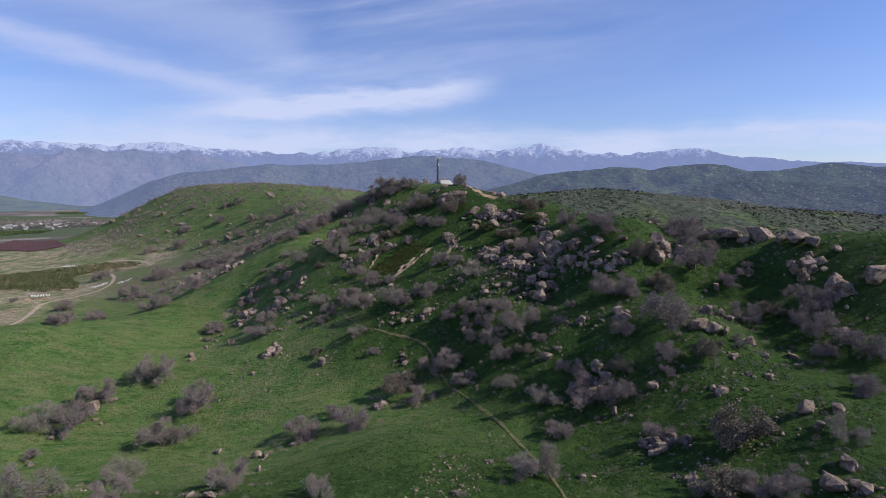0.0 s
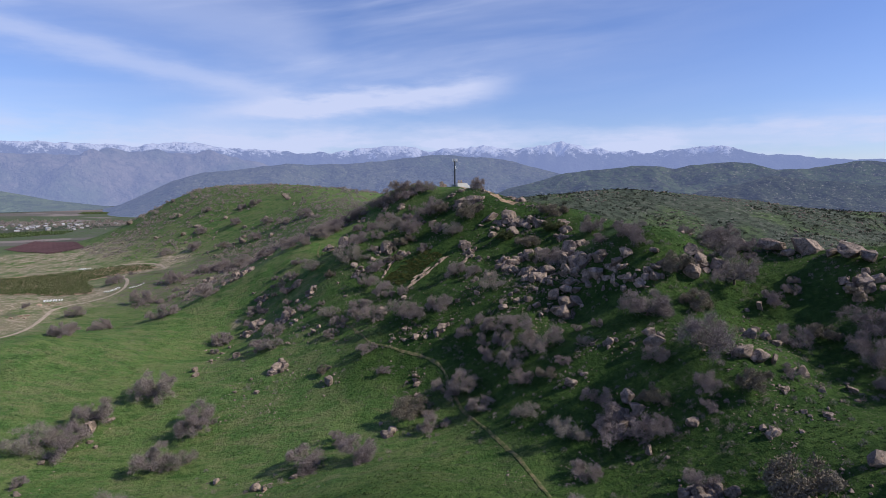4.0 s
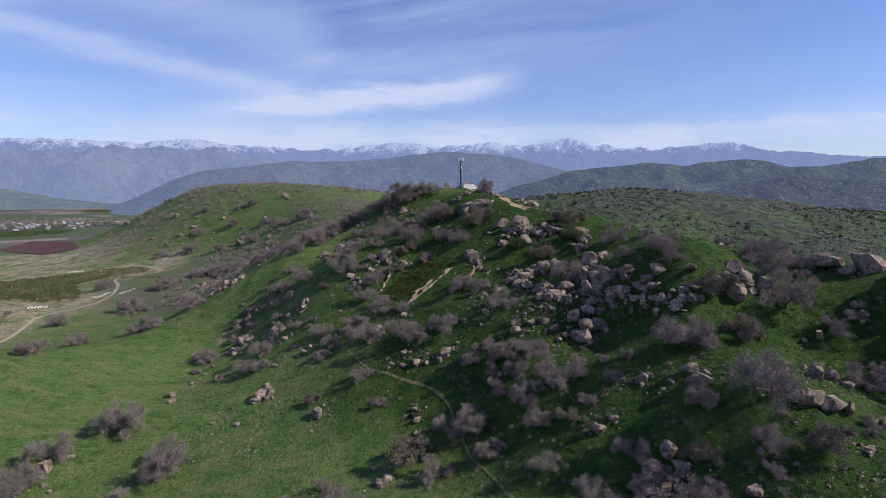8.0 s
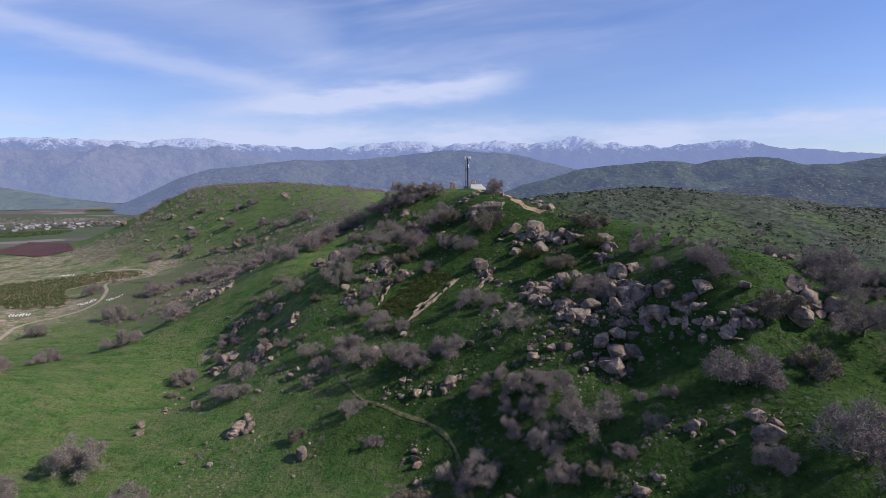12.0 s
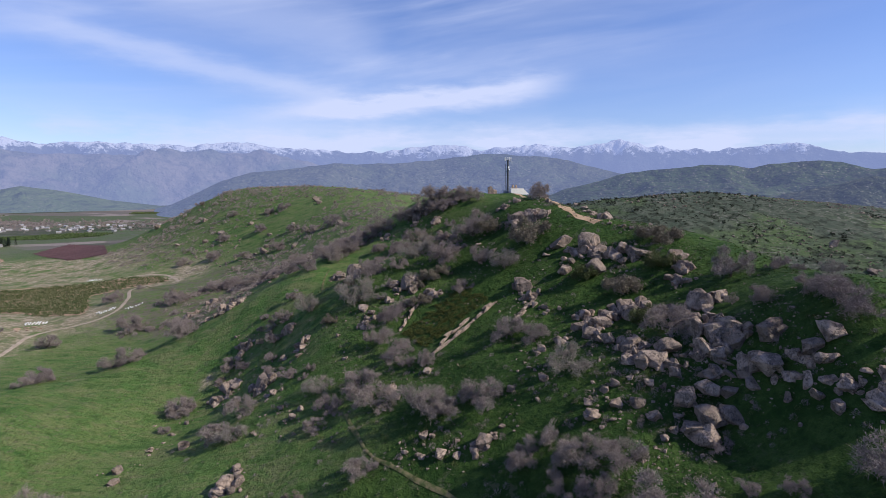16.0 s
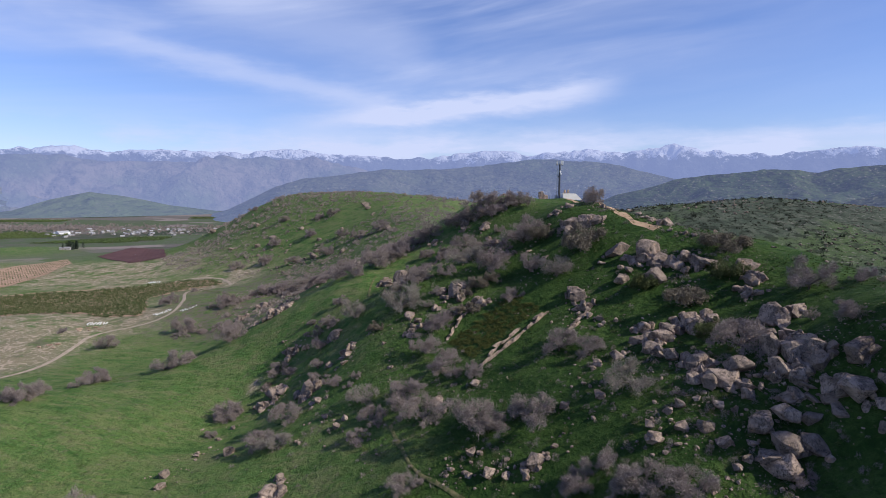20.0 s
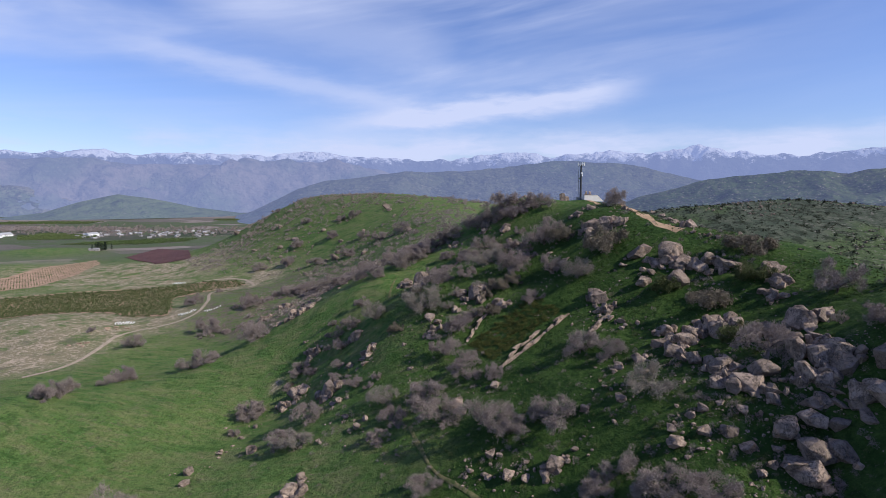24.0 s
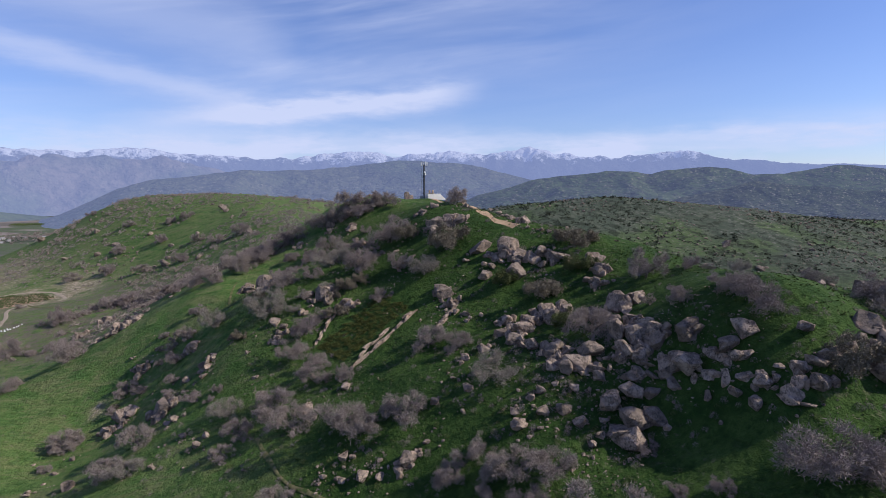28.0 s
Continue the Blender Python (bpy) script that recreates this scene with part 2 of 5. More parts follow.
def material(name, build, rough_value=0.9, metal=0.0, bump=None, spec=0.3):
    """A material from a function that returns its colour socket (and, if it likes, its relief socket and the relief's height in metres)."""
    m = bpy.data.materials.new(name)
    m.use_nodes = True
    n = Nodes(m.node_tree)
    made = build(n)
    colour, relief, depth = made if isinstance(made, tuple) and len(made) == 3 and isinstance(made[2], float) else (made, None, 0.0)
    shader = n.add("ShaderNodeBsdfPrincipled", {"Base Color": (*colour, 1.0) if isinstance(colour, tuple) else colour,
                                               "Roughness": rough_value, "Metallic": metal, "Specular IOR Level": spec})
    if relief is not None:
        b = n.add("ShaderNodeBump", {"Strength": 1.0, "Distance": depth, "Height": relief})
        n.tree.links.new(b.outputs[0], shader.inputs["Normal"])
    n.add("ShaderNodeOutputMaterial", [shader.outputs[0]])
    return m


def where(n):
    return n.add("ShaderNodeNewGeometry").outputs["Position"]


def own(n):
    return n.add("ShaderNodeTexCoord").outputs["Object"]


def chance(n):
    return n.add("ShaderNodeObjectInfo").outputs["Random"]


def mark(n, name):
    return n.add("ShaderNodeAttribute", attribute_name=name).outputs["Fac"]


def meadow(n):
    """Spring grass with lusher and drier patches, bare earth where the land is marked so, and fine tufts. Shade on the
    right-hand face and haze far off are put into the colour.
    """
    p = where(n)
    big, mid = n.noise(p, 0.012, 4.0, 0.6), n.noise(p, 0.07, 5.0, 0.6)
    fine, tuft = n.noise(p, 0.7, 4.0, 0.65), n.noise(p, 2.6, 3.0, 0.7)
    lush = mark(n, "lush")
    grain = n.add("ShaderNodeMapping", {"Vector": p, "Rotation": (0.0, 0.0, 0.7), "Scale": (0.35, 1.0, 1.0)}).outputs[0]
    streaks = n.noise(grain, 0.16, 6.0, 0.7, 0.5)
    clump = n.noise(p, 0.42, 4.0, 0.62, 0.4)
    open_land = n.math("SUBTRACT", 1.0, n.math("MULTIPLY", lush, 0.75))
    c = n.mix(n.ramp(big, 0.35, 0.65), (0.072, 0.148, 0.038), (0.112, 0.180, 0.052))
    c = n.mix(n.math("MULTIPLY", n.ramp(mid, 0.42, 0.66), 0.7), c, (0.148, 0.184, 0.068))
    c = n.mix(n.math("MULTIPLY", n.ramp(streaks, 0.47, 0.62), 0.85), c, (0.178, 0.186, 0.086))
    c = n.mix(n.math("MULTIPLY", n.ramp(streaks, 0.46, 0.33), 0.8), c, (0.030, 0.086, 0.018))
    # lusher grass, darkened further with the shade of the right-hand face
    deep = n.mix(n.ramp(mid, 0.36, 0.66), (0.022, 0.052, 0.011), (0.048, 0.088, 0.020))
    c = n.mix(lush, c, deep)
    c = n.mix(n.math("MULTIPLY", n.math("MULTIPLY", n.ramp(fine, 0.48, 0.66), 0.5), open_land), c, (0.104, 0.140, 0.042))
    c = n.mix(n.math("MULTIPLY", n.ramp(n.noise(p, 0.23, 5.0, 0.7), 0.52, 0.70), 0.6), c, (0.020, 0.056, 0.010))
    c = n.mix(n.math("MULTIPLY", n.math("MULTIPLY", n.ramp(clump, 0.53, 0.64), 0.6), n.math("SUBTRACT", 1.0, n.math("MULTIPLY", lush, 0.5))), c, (0.082, 0.130, 0.034))
    c = n.mix(n.math("MULTIPLY", n.ramp(clump, 0.48, 0.36), n.math("ADD", 0.35, n.math("MULTIPLY", lush, 0.35))), c, (0.016, 0.040, 0.009))
    c = n.mix(n.math("MULTIPLY", n.ramp(tuft, 0.52, 0.38), 0.5), c, (0.016, 0.038, 0.009))
    scrub = n.math("MULTIPLY", mark(n, "scrub"), n.ramp(n.noise(p, 0.11, 5.0, 0.7), 0.40, 0.58))
    c = n.mix(scrub, c, (0.130, 0.112, 0.085))
    dry = n.math("MULTIPLY", mark(n, "dry"), n.ramp(n.noise(p, 0.045, 6.0, 0.65), 0.36, 0.58))
    c = n.mix(dry, c, (0.225, 0.195, 0.125))
    worn = n.math("MULTIPLY", dry, n.ramp(n.noise(p, 0.10, 7.0, 0.75, 2.5), 0.50, 0.57))
    c = n.mix(worn, c, (0.42, 0.34, 0.26))
    # distant fields: crop and soil colours with some haze greyed into them
    plots = n.add("ShaderNodeMapping", {"Vector": p, "Rotation": (0.0, 0.0, 0.6), "Scale": (0.0030, 0.0046, 0.0)}).outputs[0]
    lot = n.add("ShaderNodeSeparateColor", [n.add("ShaderNodeTexVoronoi", {"Vector": plots, "Scale": 1.0}, distance="CHEBYCHEV").outputs["Color"]]).outputs
    tilled = n.mix(n.ramp(lot[0], 0.35, 0.45), (0.135, 0.122, 0.110), (0.078, 0.105, 0.055))
    tilled = n.mix(n.ramp(lot[1], 0.68, 0.72), tilled, (0.23, 0.195, 0.18))
    tilled = n.mix(n.ramp(lot[2], 0.72, 0.76), tilled, (0.045, 0.060, 0.036))
    tilled = n.mix(n.math("MULTIPLY", n.ramp(n.noise(p, 0.02, 5.0, 0.75), 0.48, 0.62), 0.6), tilled, (0.115, 0.098, 0.095))
    c = n.mix(mark(n, "farm"), c, tilled)
    stony = n.math("MULTIPLY", n.ramp(n.noise(p, 0.19, 5.0, 0.8), 0.56, 0.62), n.ramp(n.noise(p, 0.02, 4.0, 0.65), 0.44, 0.60))
    c = n.mix(n.math("MULTIPLY", stony, 0.55), c, (0.125, 0.115, 0.075))
    litter = n.math("MULTIPLY", n.ramp(n.noise(p, 0.5, 5.0, 0.8), 0.585, 0.64), n.ramp(n.noise(p, 0.03, 4.0, 0.65), 0.45, 0.58))
    c = n.mix(n.math("MULTIPLY", litter, 0.75), c, (0.15, 0.125, 0.095))
    # far: brush dots and pale stones on a base greyed as painted haze
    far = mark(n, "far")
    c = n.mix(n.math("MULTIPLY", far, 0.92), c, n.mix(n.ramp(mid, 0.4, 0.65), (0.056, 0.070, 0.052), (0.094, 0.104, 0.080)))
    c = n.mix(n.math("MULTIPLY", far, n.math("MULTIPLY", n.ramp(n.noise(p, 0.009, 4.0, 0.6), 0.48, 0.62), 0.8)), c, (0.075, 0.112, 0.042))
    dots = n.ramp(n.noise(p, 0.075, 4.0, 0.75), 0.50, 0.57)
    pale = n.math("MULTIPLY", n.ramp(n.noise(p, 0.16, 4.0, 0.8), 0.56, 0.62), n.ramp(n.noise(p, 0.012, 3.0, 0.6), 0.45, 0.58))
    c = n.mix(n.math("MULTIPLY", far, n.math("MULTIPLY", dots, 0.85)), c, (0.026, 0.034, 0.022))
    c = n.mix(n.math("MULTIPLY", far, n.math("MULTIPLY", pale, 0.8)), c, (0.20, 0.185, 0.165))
    return c, n.math("ADD", n.math("MULTIPLY", clump, 1.5), n.math("ADD", n.math("MULTIPLY", fine, 0.7), n.math("MULTIPLY", tuft, 0.4))), 0.8


GRASS = material("spring_grass", meadow, 0.95, spec=0.1)


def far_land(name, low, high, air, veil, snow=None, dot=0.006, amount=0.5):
    """Land so far off that haze is painted in: its material emits the air's colour."""
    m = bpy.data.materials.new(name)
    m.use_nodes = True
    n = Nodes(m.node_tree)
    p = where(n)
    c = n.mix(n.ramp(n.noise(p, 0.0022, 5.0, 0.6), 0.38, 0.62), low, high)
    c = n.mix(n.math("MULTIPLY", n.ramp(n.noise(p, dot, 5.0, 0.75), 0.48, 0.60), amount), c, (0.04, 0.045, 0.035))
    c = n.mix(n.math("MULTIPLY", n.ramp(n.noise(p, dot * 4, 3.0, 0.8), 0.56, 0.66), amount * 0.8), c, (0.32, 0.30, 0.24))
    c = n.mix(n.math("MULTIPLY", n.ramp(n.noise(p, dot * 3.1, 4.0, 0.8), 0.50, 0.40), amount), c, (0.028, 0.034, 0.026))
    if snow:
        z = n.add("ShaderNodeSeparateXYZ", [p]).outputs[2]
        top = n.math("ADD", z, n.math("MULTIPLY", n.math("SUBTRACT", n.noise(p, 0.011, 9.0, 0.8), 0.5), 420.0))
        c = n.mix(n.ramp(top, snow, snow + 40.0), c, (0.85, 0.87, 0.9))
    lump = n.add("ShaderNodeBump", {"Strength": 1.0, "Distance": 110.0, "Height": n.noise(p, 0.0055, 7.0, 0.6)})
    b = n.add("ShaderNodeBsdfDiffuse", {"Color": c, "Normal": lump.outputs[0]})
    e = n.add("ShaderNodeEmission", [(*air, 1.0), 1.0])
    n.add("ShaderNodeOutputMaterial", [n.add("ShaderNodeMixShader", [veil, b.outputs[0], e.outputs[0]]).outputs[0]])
    return m


# haze colour that the far hills' own materials give off
HAZE_GLOW = (0.275, 0.35, 0.66)
SNOW_LAND = far_land("snowy_range_in_haze", (0.06, 0.075, 0.07), (0.09, 0.09, 0.08), HAZE_GLOW, 0.74, snow=337.0)
BLUE_LAND = far_land("blue_hills_in_haze", (0.10, 0.12, 0.07), (0.20, 0.17, 0.14), HAZE_GLOW, 0.62, dot=0.006, amount=0.45)
MIDDLE_LAND = far_land("brushy_hill_in_haze", (0.055, 0.078, 0.038), (0.090, 0.098, 0.058), HAZE_GLOW, 0.42, dot=0.02, amount=0.9)
DOME_LAND = far_land("dome_hill_in_haze", (0.090, 0.125, 0.048), (0.11, 0.14, 0.06), HAZE_GLOW, 0.33, dot=0.01, amount=0.25)
KNOB_LAND = far_land("rocky_hill_in_haze", (0.10, 0.13, 0.075), (0.20, 0.17, 0.13), HAZE_GLOW, 0.48, dot=0.012, amount=0.8)
DARK_LAND = far_land("dark_oak_hill_in_thin_haze", (0.040, 0.055, 0.030), (0.062, 0.070, 0.042), HAZE_GLOW, 0.19, dot=0.03, amount=0.85)
NEARER_LAND = far_land("brushy_hills_in_thin_haze", (0.046, 0.072, 0.030), (0.068, 0.090, 0.040), HAZE_GLOW, 0.22, dot=0.02, amount=0.8)


def slab_paint(colour, vary=0.15, scale=0.8):
    """A plain painted or weathered colour with stains and grain."""
    def build(n):
        p = own(n)
        dark = tuple(v * (1 - vary * 2) for v in colour)
        c = n.mix(n.ramp(n.noise(p, scale, 5.0, 0.65), 0.35, 0.7), dark, colour)
        return c, n.noise(p, scale * 9, 3.0), 0.02
    return build


CONCRETE = material("pale_block_wall", slab_paint((0.82, 0.77, 0.70), 0.05), 0.85)
STEEL = material("galvanised_steel", slab_paint((0.085, 0.09, 0.10)), 0.5, 0.5)
PANEL_WHITE = material("pale_antenna_plastic", slab_paint((0.62, 0.63, 0.65), 0.05), 0.5)


def bark(n):
    p = own(n)
    return n.mix(n.ramp(n.noise(p, 14.0, 4.0), 0.35, 0.65), (0.09, 0.075, 0.068), (0.19, 0.165, 0.15)), n.noise(p, 40.0, 3.0), 0.01


def twig(one, two, vary=0.6):
    """Bare twigs, no two trees quite alike."""
    def build(n):
        isle = n.add("ShaderNodeNewGeometry").outputs["Random Per Island"]
        c = n.mix(n.ramp(chance(n), 0.0, 1.0), one, two)
        return n.mix(n.math("MULTIPLY", isle, vary), c, tuple(v * 0.55 for v in one))
    return build


BARK = material("grey_oak_bark", bark, 0.95, spec=0.1)
MAUVE = material("mauve_bare_twigs", twig((0.240, 0.196, 0.188), (0.275, 0.232, 0.205), 0.5), 0.9, spec=0.15)
GREY = material("grey_bare_twigs", twig((0.215, 0.19, 0.165), (0.265, 0.235, 0.20), 0.5), 0.9, spec=0.15)
BROWN = material("brown_oak_leaves", twig((0.175, 0.150, 0.112), (0.205, 0.172, 0.128), 0.45), 0.85, spec=0.2)
GREEN_LEAF = material("olive_green_leaves", twig((0.082, 0.098, 0.028), (0.066, 0.085, 0.024)), 0.7, spec=0.3)
MEADOW_BLADE = material("meadow_tufts", twig((0.058, 0.125, 0.024), (0.110, 0.150, 0.045)), 0.85, spec=0.15)
BLADE = material("grass_tufts", twig((0.040, 0.080, 0.018), (0.085, 0.115, 0.034)), 0.85, spec=0.15)


def granite(n):
    """Weathered granite: pale pinkish faces, dark pitted lichen, grey bands and rusty stains."""
    p = where(n)
    c = n.mix(n.ramp(n.noise(p, 0.35, 5.0, 0.65), 0.33, 0.62), (0.150, 0.113, 0.091), (0.39, 0.30, 0.24))
    c = n.mix(n.math("MULTIPLY", n.ramp(chance(n), 0.25, 1.0), 0.65), c, (0.135, 0.108, 0.092))
    run = n.add("ShaderNodeMapping", {"Vector": p, "Scale": (1.0, 1.0, 0.3)}).outputs[0]
    c = n.mix(n.math("MULTIPLY", n.ramp(n.noise(run, 0.8, 5.0, 0.6), 0.52, 0.66), 0.7), c, (0.10, 0.085, 0.075))
    c = n.mix(n.math("MULTIPLY", n.ramp(n.noise(p, 0.45, 3.0, 0.5), 0.60, 0.72), 0.45), c, (0.43, 0.27, 0.18))
    pits = n.math("MULTIPLY", n.ramp(n.noise(p, 1.6, 6.0, 0.75, 0.6), 0.52, 0.57), n.ramp(n.noise(p, 0.3, 3.0, 0.6), 0.40, 0.58))
    c = n.mix(n.math("MULTIPLY", pits, 0.8), c, (0.06, 0.052, 0.047))
    c = n.mix(n.math("MULTIPLY", n.ramp(n.noise(p, 5.0, 4.0, 0.7), 0.54, 0.66), 0.3), c, (0.46, 0.38, 0.32))
    seam = n.add("ShaderNodeMapping", {"Vector": p, "Rotation": (0.5, 0.35, 0.6), "Scale": (1.0, 0.28, 0.5)}).outputs[0]
    gap = n.ramp(n.math("ABSOLUTE", n.math("SUBTRACT", n.noise(seam, 0.6, 3.0, 0.5, 0.4), 0.5)), 0.0, 0.016)
    c = n.mix(n.math("MULTIPLY", n.math("SUBTRACT", 1.0, gap), 0.6), c, (0.05, 0.045, 0.04))
    relief = n.math("ADD", n.math("MULTIPLY", n.noise(p, 1.1, 7.0, 0.7), 1.0), n.math("SUBTRACT", n.math("MULTIPLY", gap, 0.3), n.math("MULTIPLY", pits, 0.25)))
    return c, relief, 0.35


GRANITE = material("weathered_granite", granite, 0.9, spec=0.2)


def soil(light, dark, scale=0.25):
    def build(n):
        p = where(n)
        c = n.mix(n.ramp(n.noise(p, scale, 5.0, 0.65), 0.35, 0.68), dark, light)
        return n.mix(n.math("MULTIPLY", n.ramp(n.noise(p, scale * 7, 4.0, 0.7), 0.5, 0.7), 0.4), c, dark), n.noise(p, 1.5, 4.0), 0.15
    return build


ROAD_DIRT = material("pale_packed_dirt", soil((0.40, 0.33, 0.26), (0.29, 0.235, 0.18)), 0.95, spec=0.1)
TRAIL_DIRT = material("grassy_trail_dirt", soil((0.19, 0.155, 0.085), (0.060, 0.085, 0.026), 0.45), 0.95, spec=0.1)
HILL_DIRT = material("tan_hilltop_dirt", soil((0.44, 0.31, 0.20), (0.32, 0.22, 0.14)), 0.95, spec=0.1)
PLOUGHED = material("dark_reddish_ploughed_soil", soil((0.115, 0.060, 0.058), (0.085, 0.045, 0.045), 0.05), 0.95, spec=0.1)
TAN_SOIL = material("tan_orchard_soil", soil((0.40, 0.27, 0.19), (0.27, 0.19, 0.13), 0.08), 0.95, spec=0.1)
CLAY = material("orange_clay_bank", soil((0.42, 0.31, 0.23), (0.27, 0.19, 0.14), 0.35), 0.95, spec=0.1)
CITRUS = material("dark_citrus_leaves", twig((0.062, 0.094, 0.026), (0.080, 0.110, 0.032), 0.2), 0.7, spec=0.3)
DARK_OAK = material("dark_far_oak_leaves", twig((0.030, 0.038, 0.024), (0.056, 0.056, 0.040)), 0.9, spec=0.1)
MOSS = material("yellow_green_moss", twig((0.100, 0.110, 0.034), (0.075, 0.088, 0.028)), 0.95, spec=0.05)
CONIFER = material("dark_conifer_needles", twig((0.022, 0.036, 0.022), (0.03, 0.045, 0.026)), 0.85, spec=0.1)
WHITE_PAINT = material("white_painted_metal", slab_paint((0.80, 0.80, 0.78), 0.08, 0.2), 0.6)
PALE_WALL = material("pale_house_wall", slab_paint((0.34, 0.32, 0.30), 0.1, 0.3), 0.85)
GREY_ROOF = material("grey_roof_shingle", slab_paint((0.30, 0.29, 0.30), 0.15, 0.3), 0.85)
PALE_ROOF = material("pale_metal_roof", slab_paint((0.42, 0.42, 0.43), 0.1, 0.3), 0.5)
GLASS_DARK = material("dark_window_glass", lambda n: n.mix(0.5, (0.02, 0.025, 0.03), (0.03, 0.03, 0.035)), 0.15, spec=0.5)
WOOD_POLE = material("weathered_pole_wood", slab_paint((0.18, 0.14, 0.11), 0.2, 2.0), 0.9)
TAN_BLOCK = material("tan_block_masonry", slab_paint((0.50, 0.38, 0.27), 0.12, 0.7), 0.9)
BLUE_STEEL = material("blue_grey_painted_steel", slab_paint((0.16, 0.20, 0.27), 0.1, 1.0), 0.55)

# ---- ground ----


def spread(lo, fine_lo, fine_hi, hi, step, grow):
    """Grid lines: even in the middle and ever wider outwards."""
    mid = list(np.arange(fine_lo, fine_hi + 0.1, step))
    out, d = [], step
    v = fine_hi
    while v < hi:
        d *= grow
        v += d
        out.append(min(v, hi))
    back, d, v = [], step, fine_lo
    while v > lo:
        d *= grow
        v -= d
        back.append(max(v, lo))
    return np.array(back[::-1] + mid + out)


def sheet(name, xs, ys, z, mat, marks=()):
    """A grid of ground as one smooth mesh."""
    nx, ny = len(xs), len(ys)
    me = bpy.data.meshes.new(name)
    co = np.stack([*np.meshgrid(xs, ys), z], -1).reshape(-1, 3)
    i = np.arange(nx * ny).reshape(ny, nx)
    quads = np.stack([i[:-1, :-1], i[:-1, 1:], i[1:, 1:], i[1:, :-1]], -1).reshape(-1, 4)
    return mesh_of(me, co, quads, mat, marks)


def mesh_of(me, co, quads, mat, marks=(), smooth=True):
    k = quads.shape[1]
    me.vertices.add(len(co))
    me.vertices.foreach_set("co", co.astype(np.float32).ravel())
    me.loops.add(quads.size)
    me.loops.foreach_set("vertex_index", quads.astype(np.int32).ravel())
    me.polygons.add(len(quads))
    me.polygons.foreach_set("loop_start", np.arange(0, quads.size, k, dtype=np.int32))
    me.polygons.foreach_set("use_smooth", np.full(len(quads), smooth))
    for key, values in marks:
        a = me.attributes.new(key, "FLOAT", "POINT")
        a.data.foreach_set("value", np.asarray(values, np.float32).ravel())
    me.update(calc_edges=True)
    me.validate()
    if mat:
        me.materials.append(mat)
    return me


def blob(x, y, spots):
    """How much a place lies in any of some rounded areas (x, y, half width, half depth)."""
    out = np.zeros(np.broadcast(x, y).shape)
    for cx, cy, a, b in spots:
        out = np.maximum(out, np.exp(-((((x - cx) / a) ** 2 + ((y - cy) / b) ** 2) ** 2)))
    return out


DRY_SPOTS = [(-600, 640, 190, 90), (-690, 880, 200, 130), (-480, 560, 120, 110), (-420, 800, 60, 70), (-149, 383, 3, 5), (-152, 364, 4, 4), (-440, 545, 75, 60), (-410, 480, 45, 50), (-700, 850, 130, 75), (-640, 960, 110, 60), (-560, 700, 90, 14), (-400, 590, 40, 60), (-560, 800, 70, 50)]
KNOLLS = [(-930, 870, 130, 110), (-1090, 1130, 130, 110)]
SCRUB_SPOTS = [(-320, 620, 90, 70), (-370, 740, 80, 60), (-270, 700, 80, 60), (-430, 470, 60, 60), (-250, 560, 60, 40)]
xs = spread(-4800, -250, 250, 4800, 2.8, 1.05)
ys = spread(-700, 70, 560, 4900, 2.8, 1.04)
gx, gy = np.meshgrid(xs, ys)
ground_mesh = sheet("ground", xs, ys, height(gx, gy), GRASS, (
    ("dry", blob(gx, gy, DRY_SPOTS)), ("scrub", blob(gx, gy, SCRUB_SPOTS)),
    # lush: denser grass, with the right-hand face's shade painted into it
    ("lush", np.clip((gx + 75 - 0.18 * (gy - 250)) / 60 + 0.5 + 0.35 * rough(gx, gy, 60, 3, 13), 0, 1) * np.clip((broad(gx, gy) + 8) / 14, 0, 1)),
    # farm: valley fields beyond 1150 m, in crop colours with haze painted in
    ("farm", np.clip((np.hypot(gx, gy - 110) - 1150) / 250, 0, 1) * np.clip((-12 - broad(gx, gy)) / 8, 0, 1) * (1 - blob(gx, gy, KNOLLS))),
    # far: eastern hills greyed with distance, haze put into the base colour
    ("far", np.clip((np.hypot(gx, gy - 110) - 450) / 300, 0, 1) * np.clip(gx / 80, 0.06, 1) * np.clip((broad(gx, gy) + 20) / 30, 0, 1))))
ground = tagged(new("ground", ground_mesh), "green spring grassland hills with dry patches", "ground", kind="structure")


def far_ridge(name, distance, deep, crest, mat, label, grain=1.0, seed=3):
    """A hill range round the look-out at (0, 110): its crest is told by bearings in degrees and slopes above eye level."""
    bearing, slope = np.array(crest, float).T - np.array([[0.31], [0.0]])
    steps = np.linspace(bearing[0], bearing[-1], int(6 * (bearing[-1] - bearing[0])) + 2)
    across = np.linspace(-1, 0.3, 36)
    b, s = np.meshgrid(steps, across)
    top = 101.5 + np.interp(b, bearing, slope) * distance
    r = distance + s * deep
    x, y = r * np.sin(np.radians(b)), 110 + r * np.cos(np.radians(b))
    form = np.where(s < 0, (1 + s) ** 0.9, 1 - 1.5 * s)
    rise = top - VALLEY + 8
    z = VALLEY - 8 + rise * np.clip(form, 0, 1.1)
    ravine = 1 - 2 * np.abs(swirl(x, y, deep * 0.36, seed + 2))
    z += np.sin(np.pi * np.clip(form, 0, 1)) * rise * grain * (0.2 * rough(x, y, deep * 0.5, 5, seed) + 0.12 * ravine)
    z += np.clip(form, 0, 1) * rise * 0.04 * grain * (rough(x, y, deep * 0.2, 5, seed + 7) - 0.25)
    i = np.arange(b.size).reshape(b.shape)
    quads = np.stack([i[:-1, :-1], i[:-1, 1:], i[1:, 1:], i[1:, :-1]], -1).reshape(-1, 4)
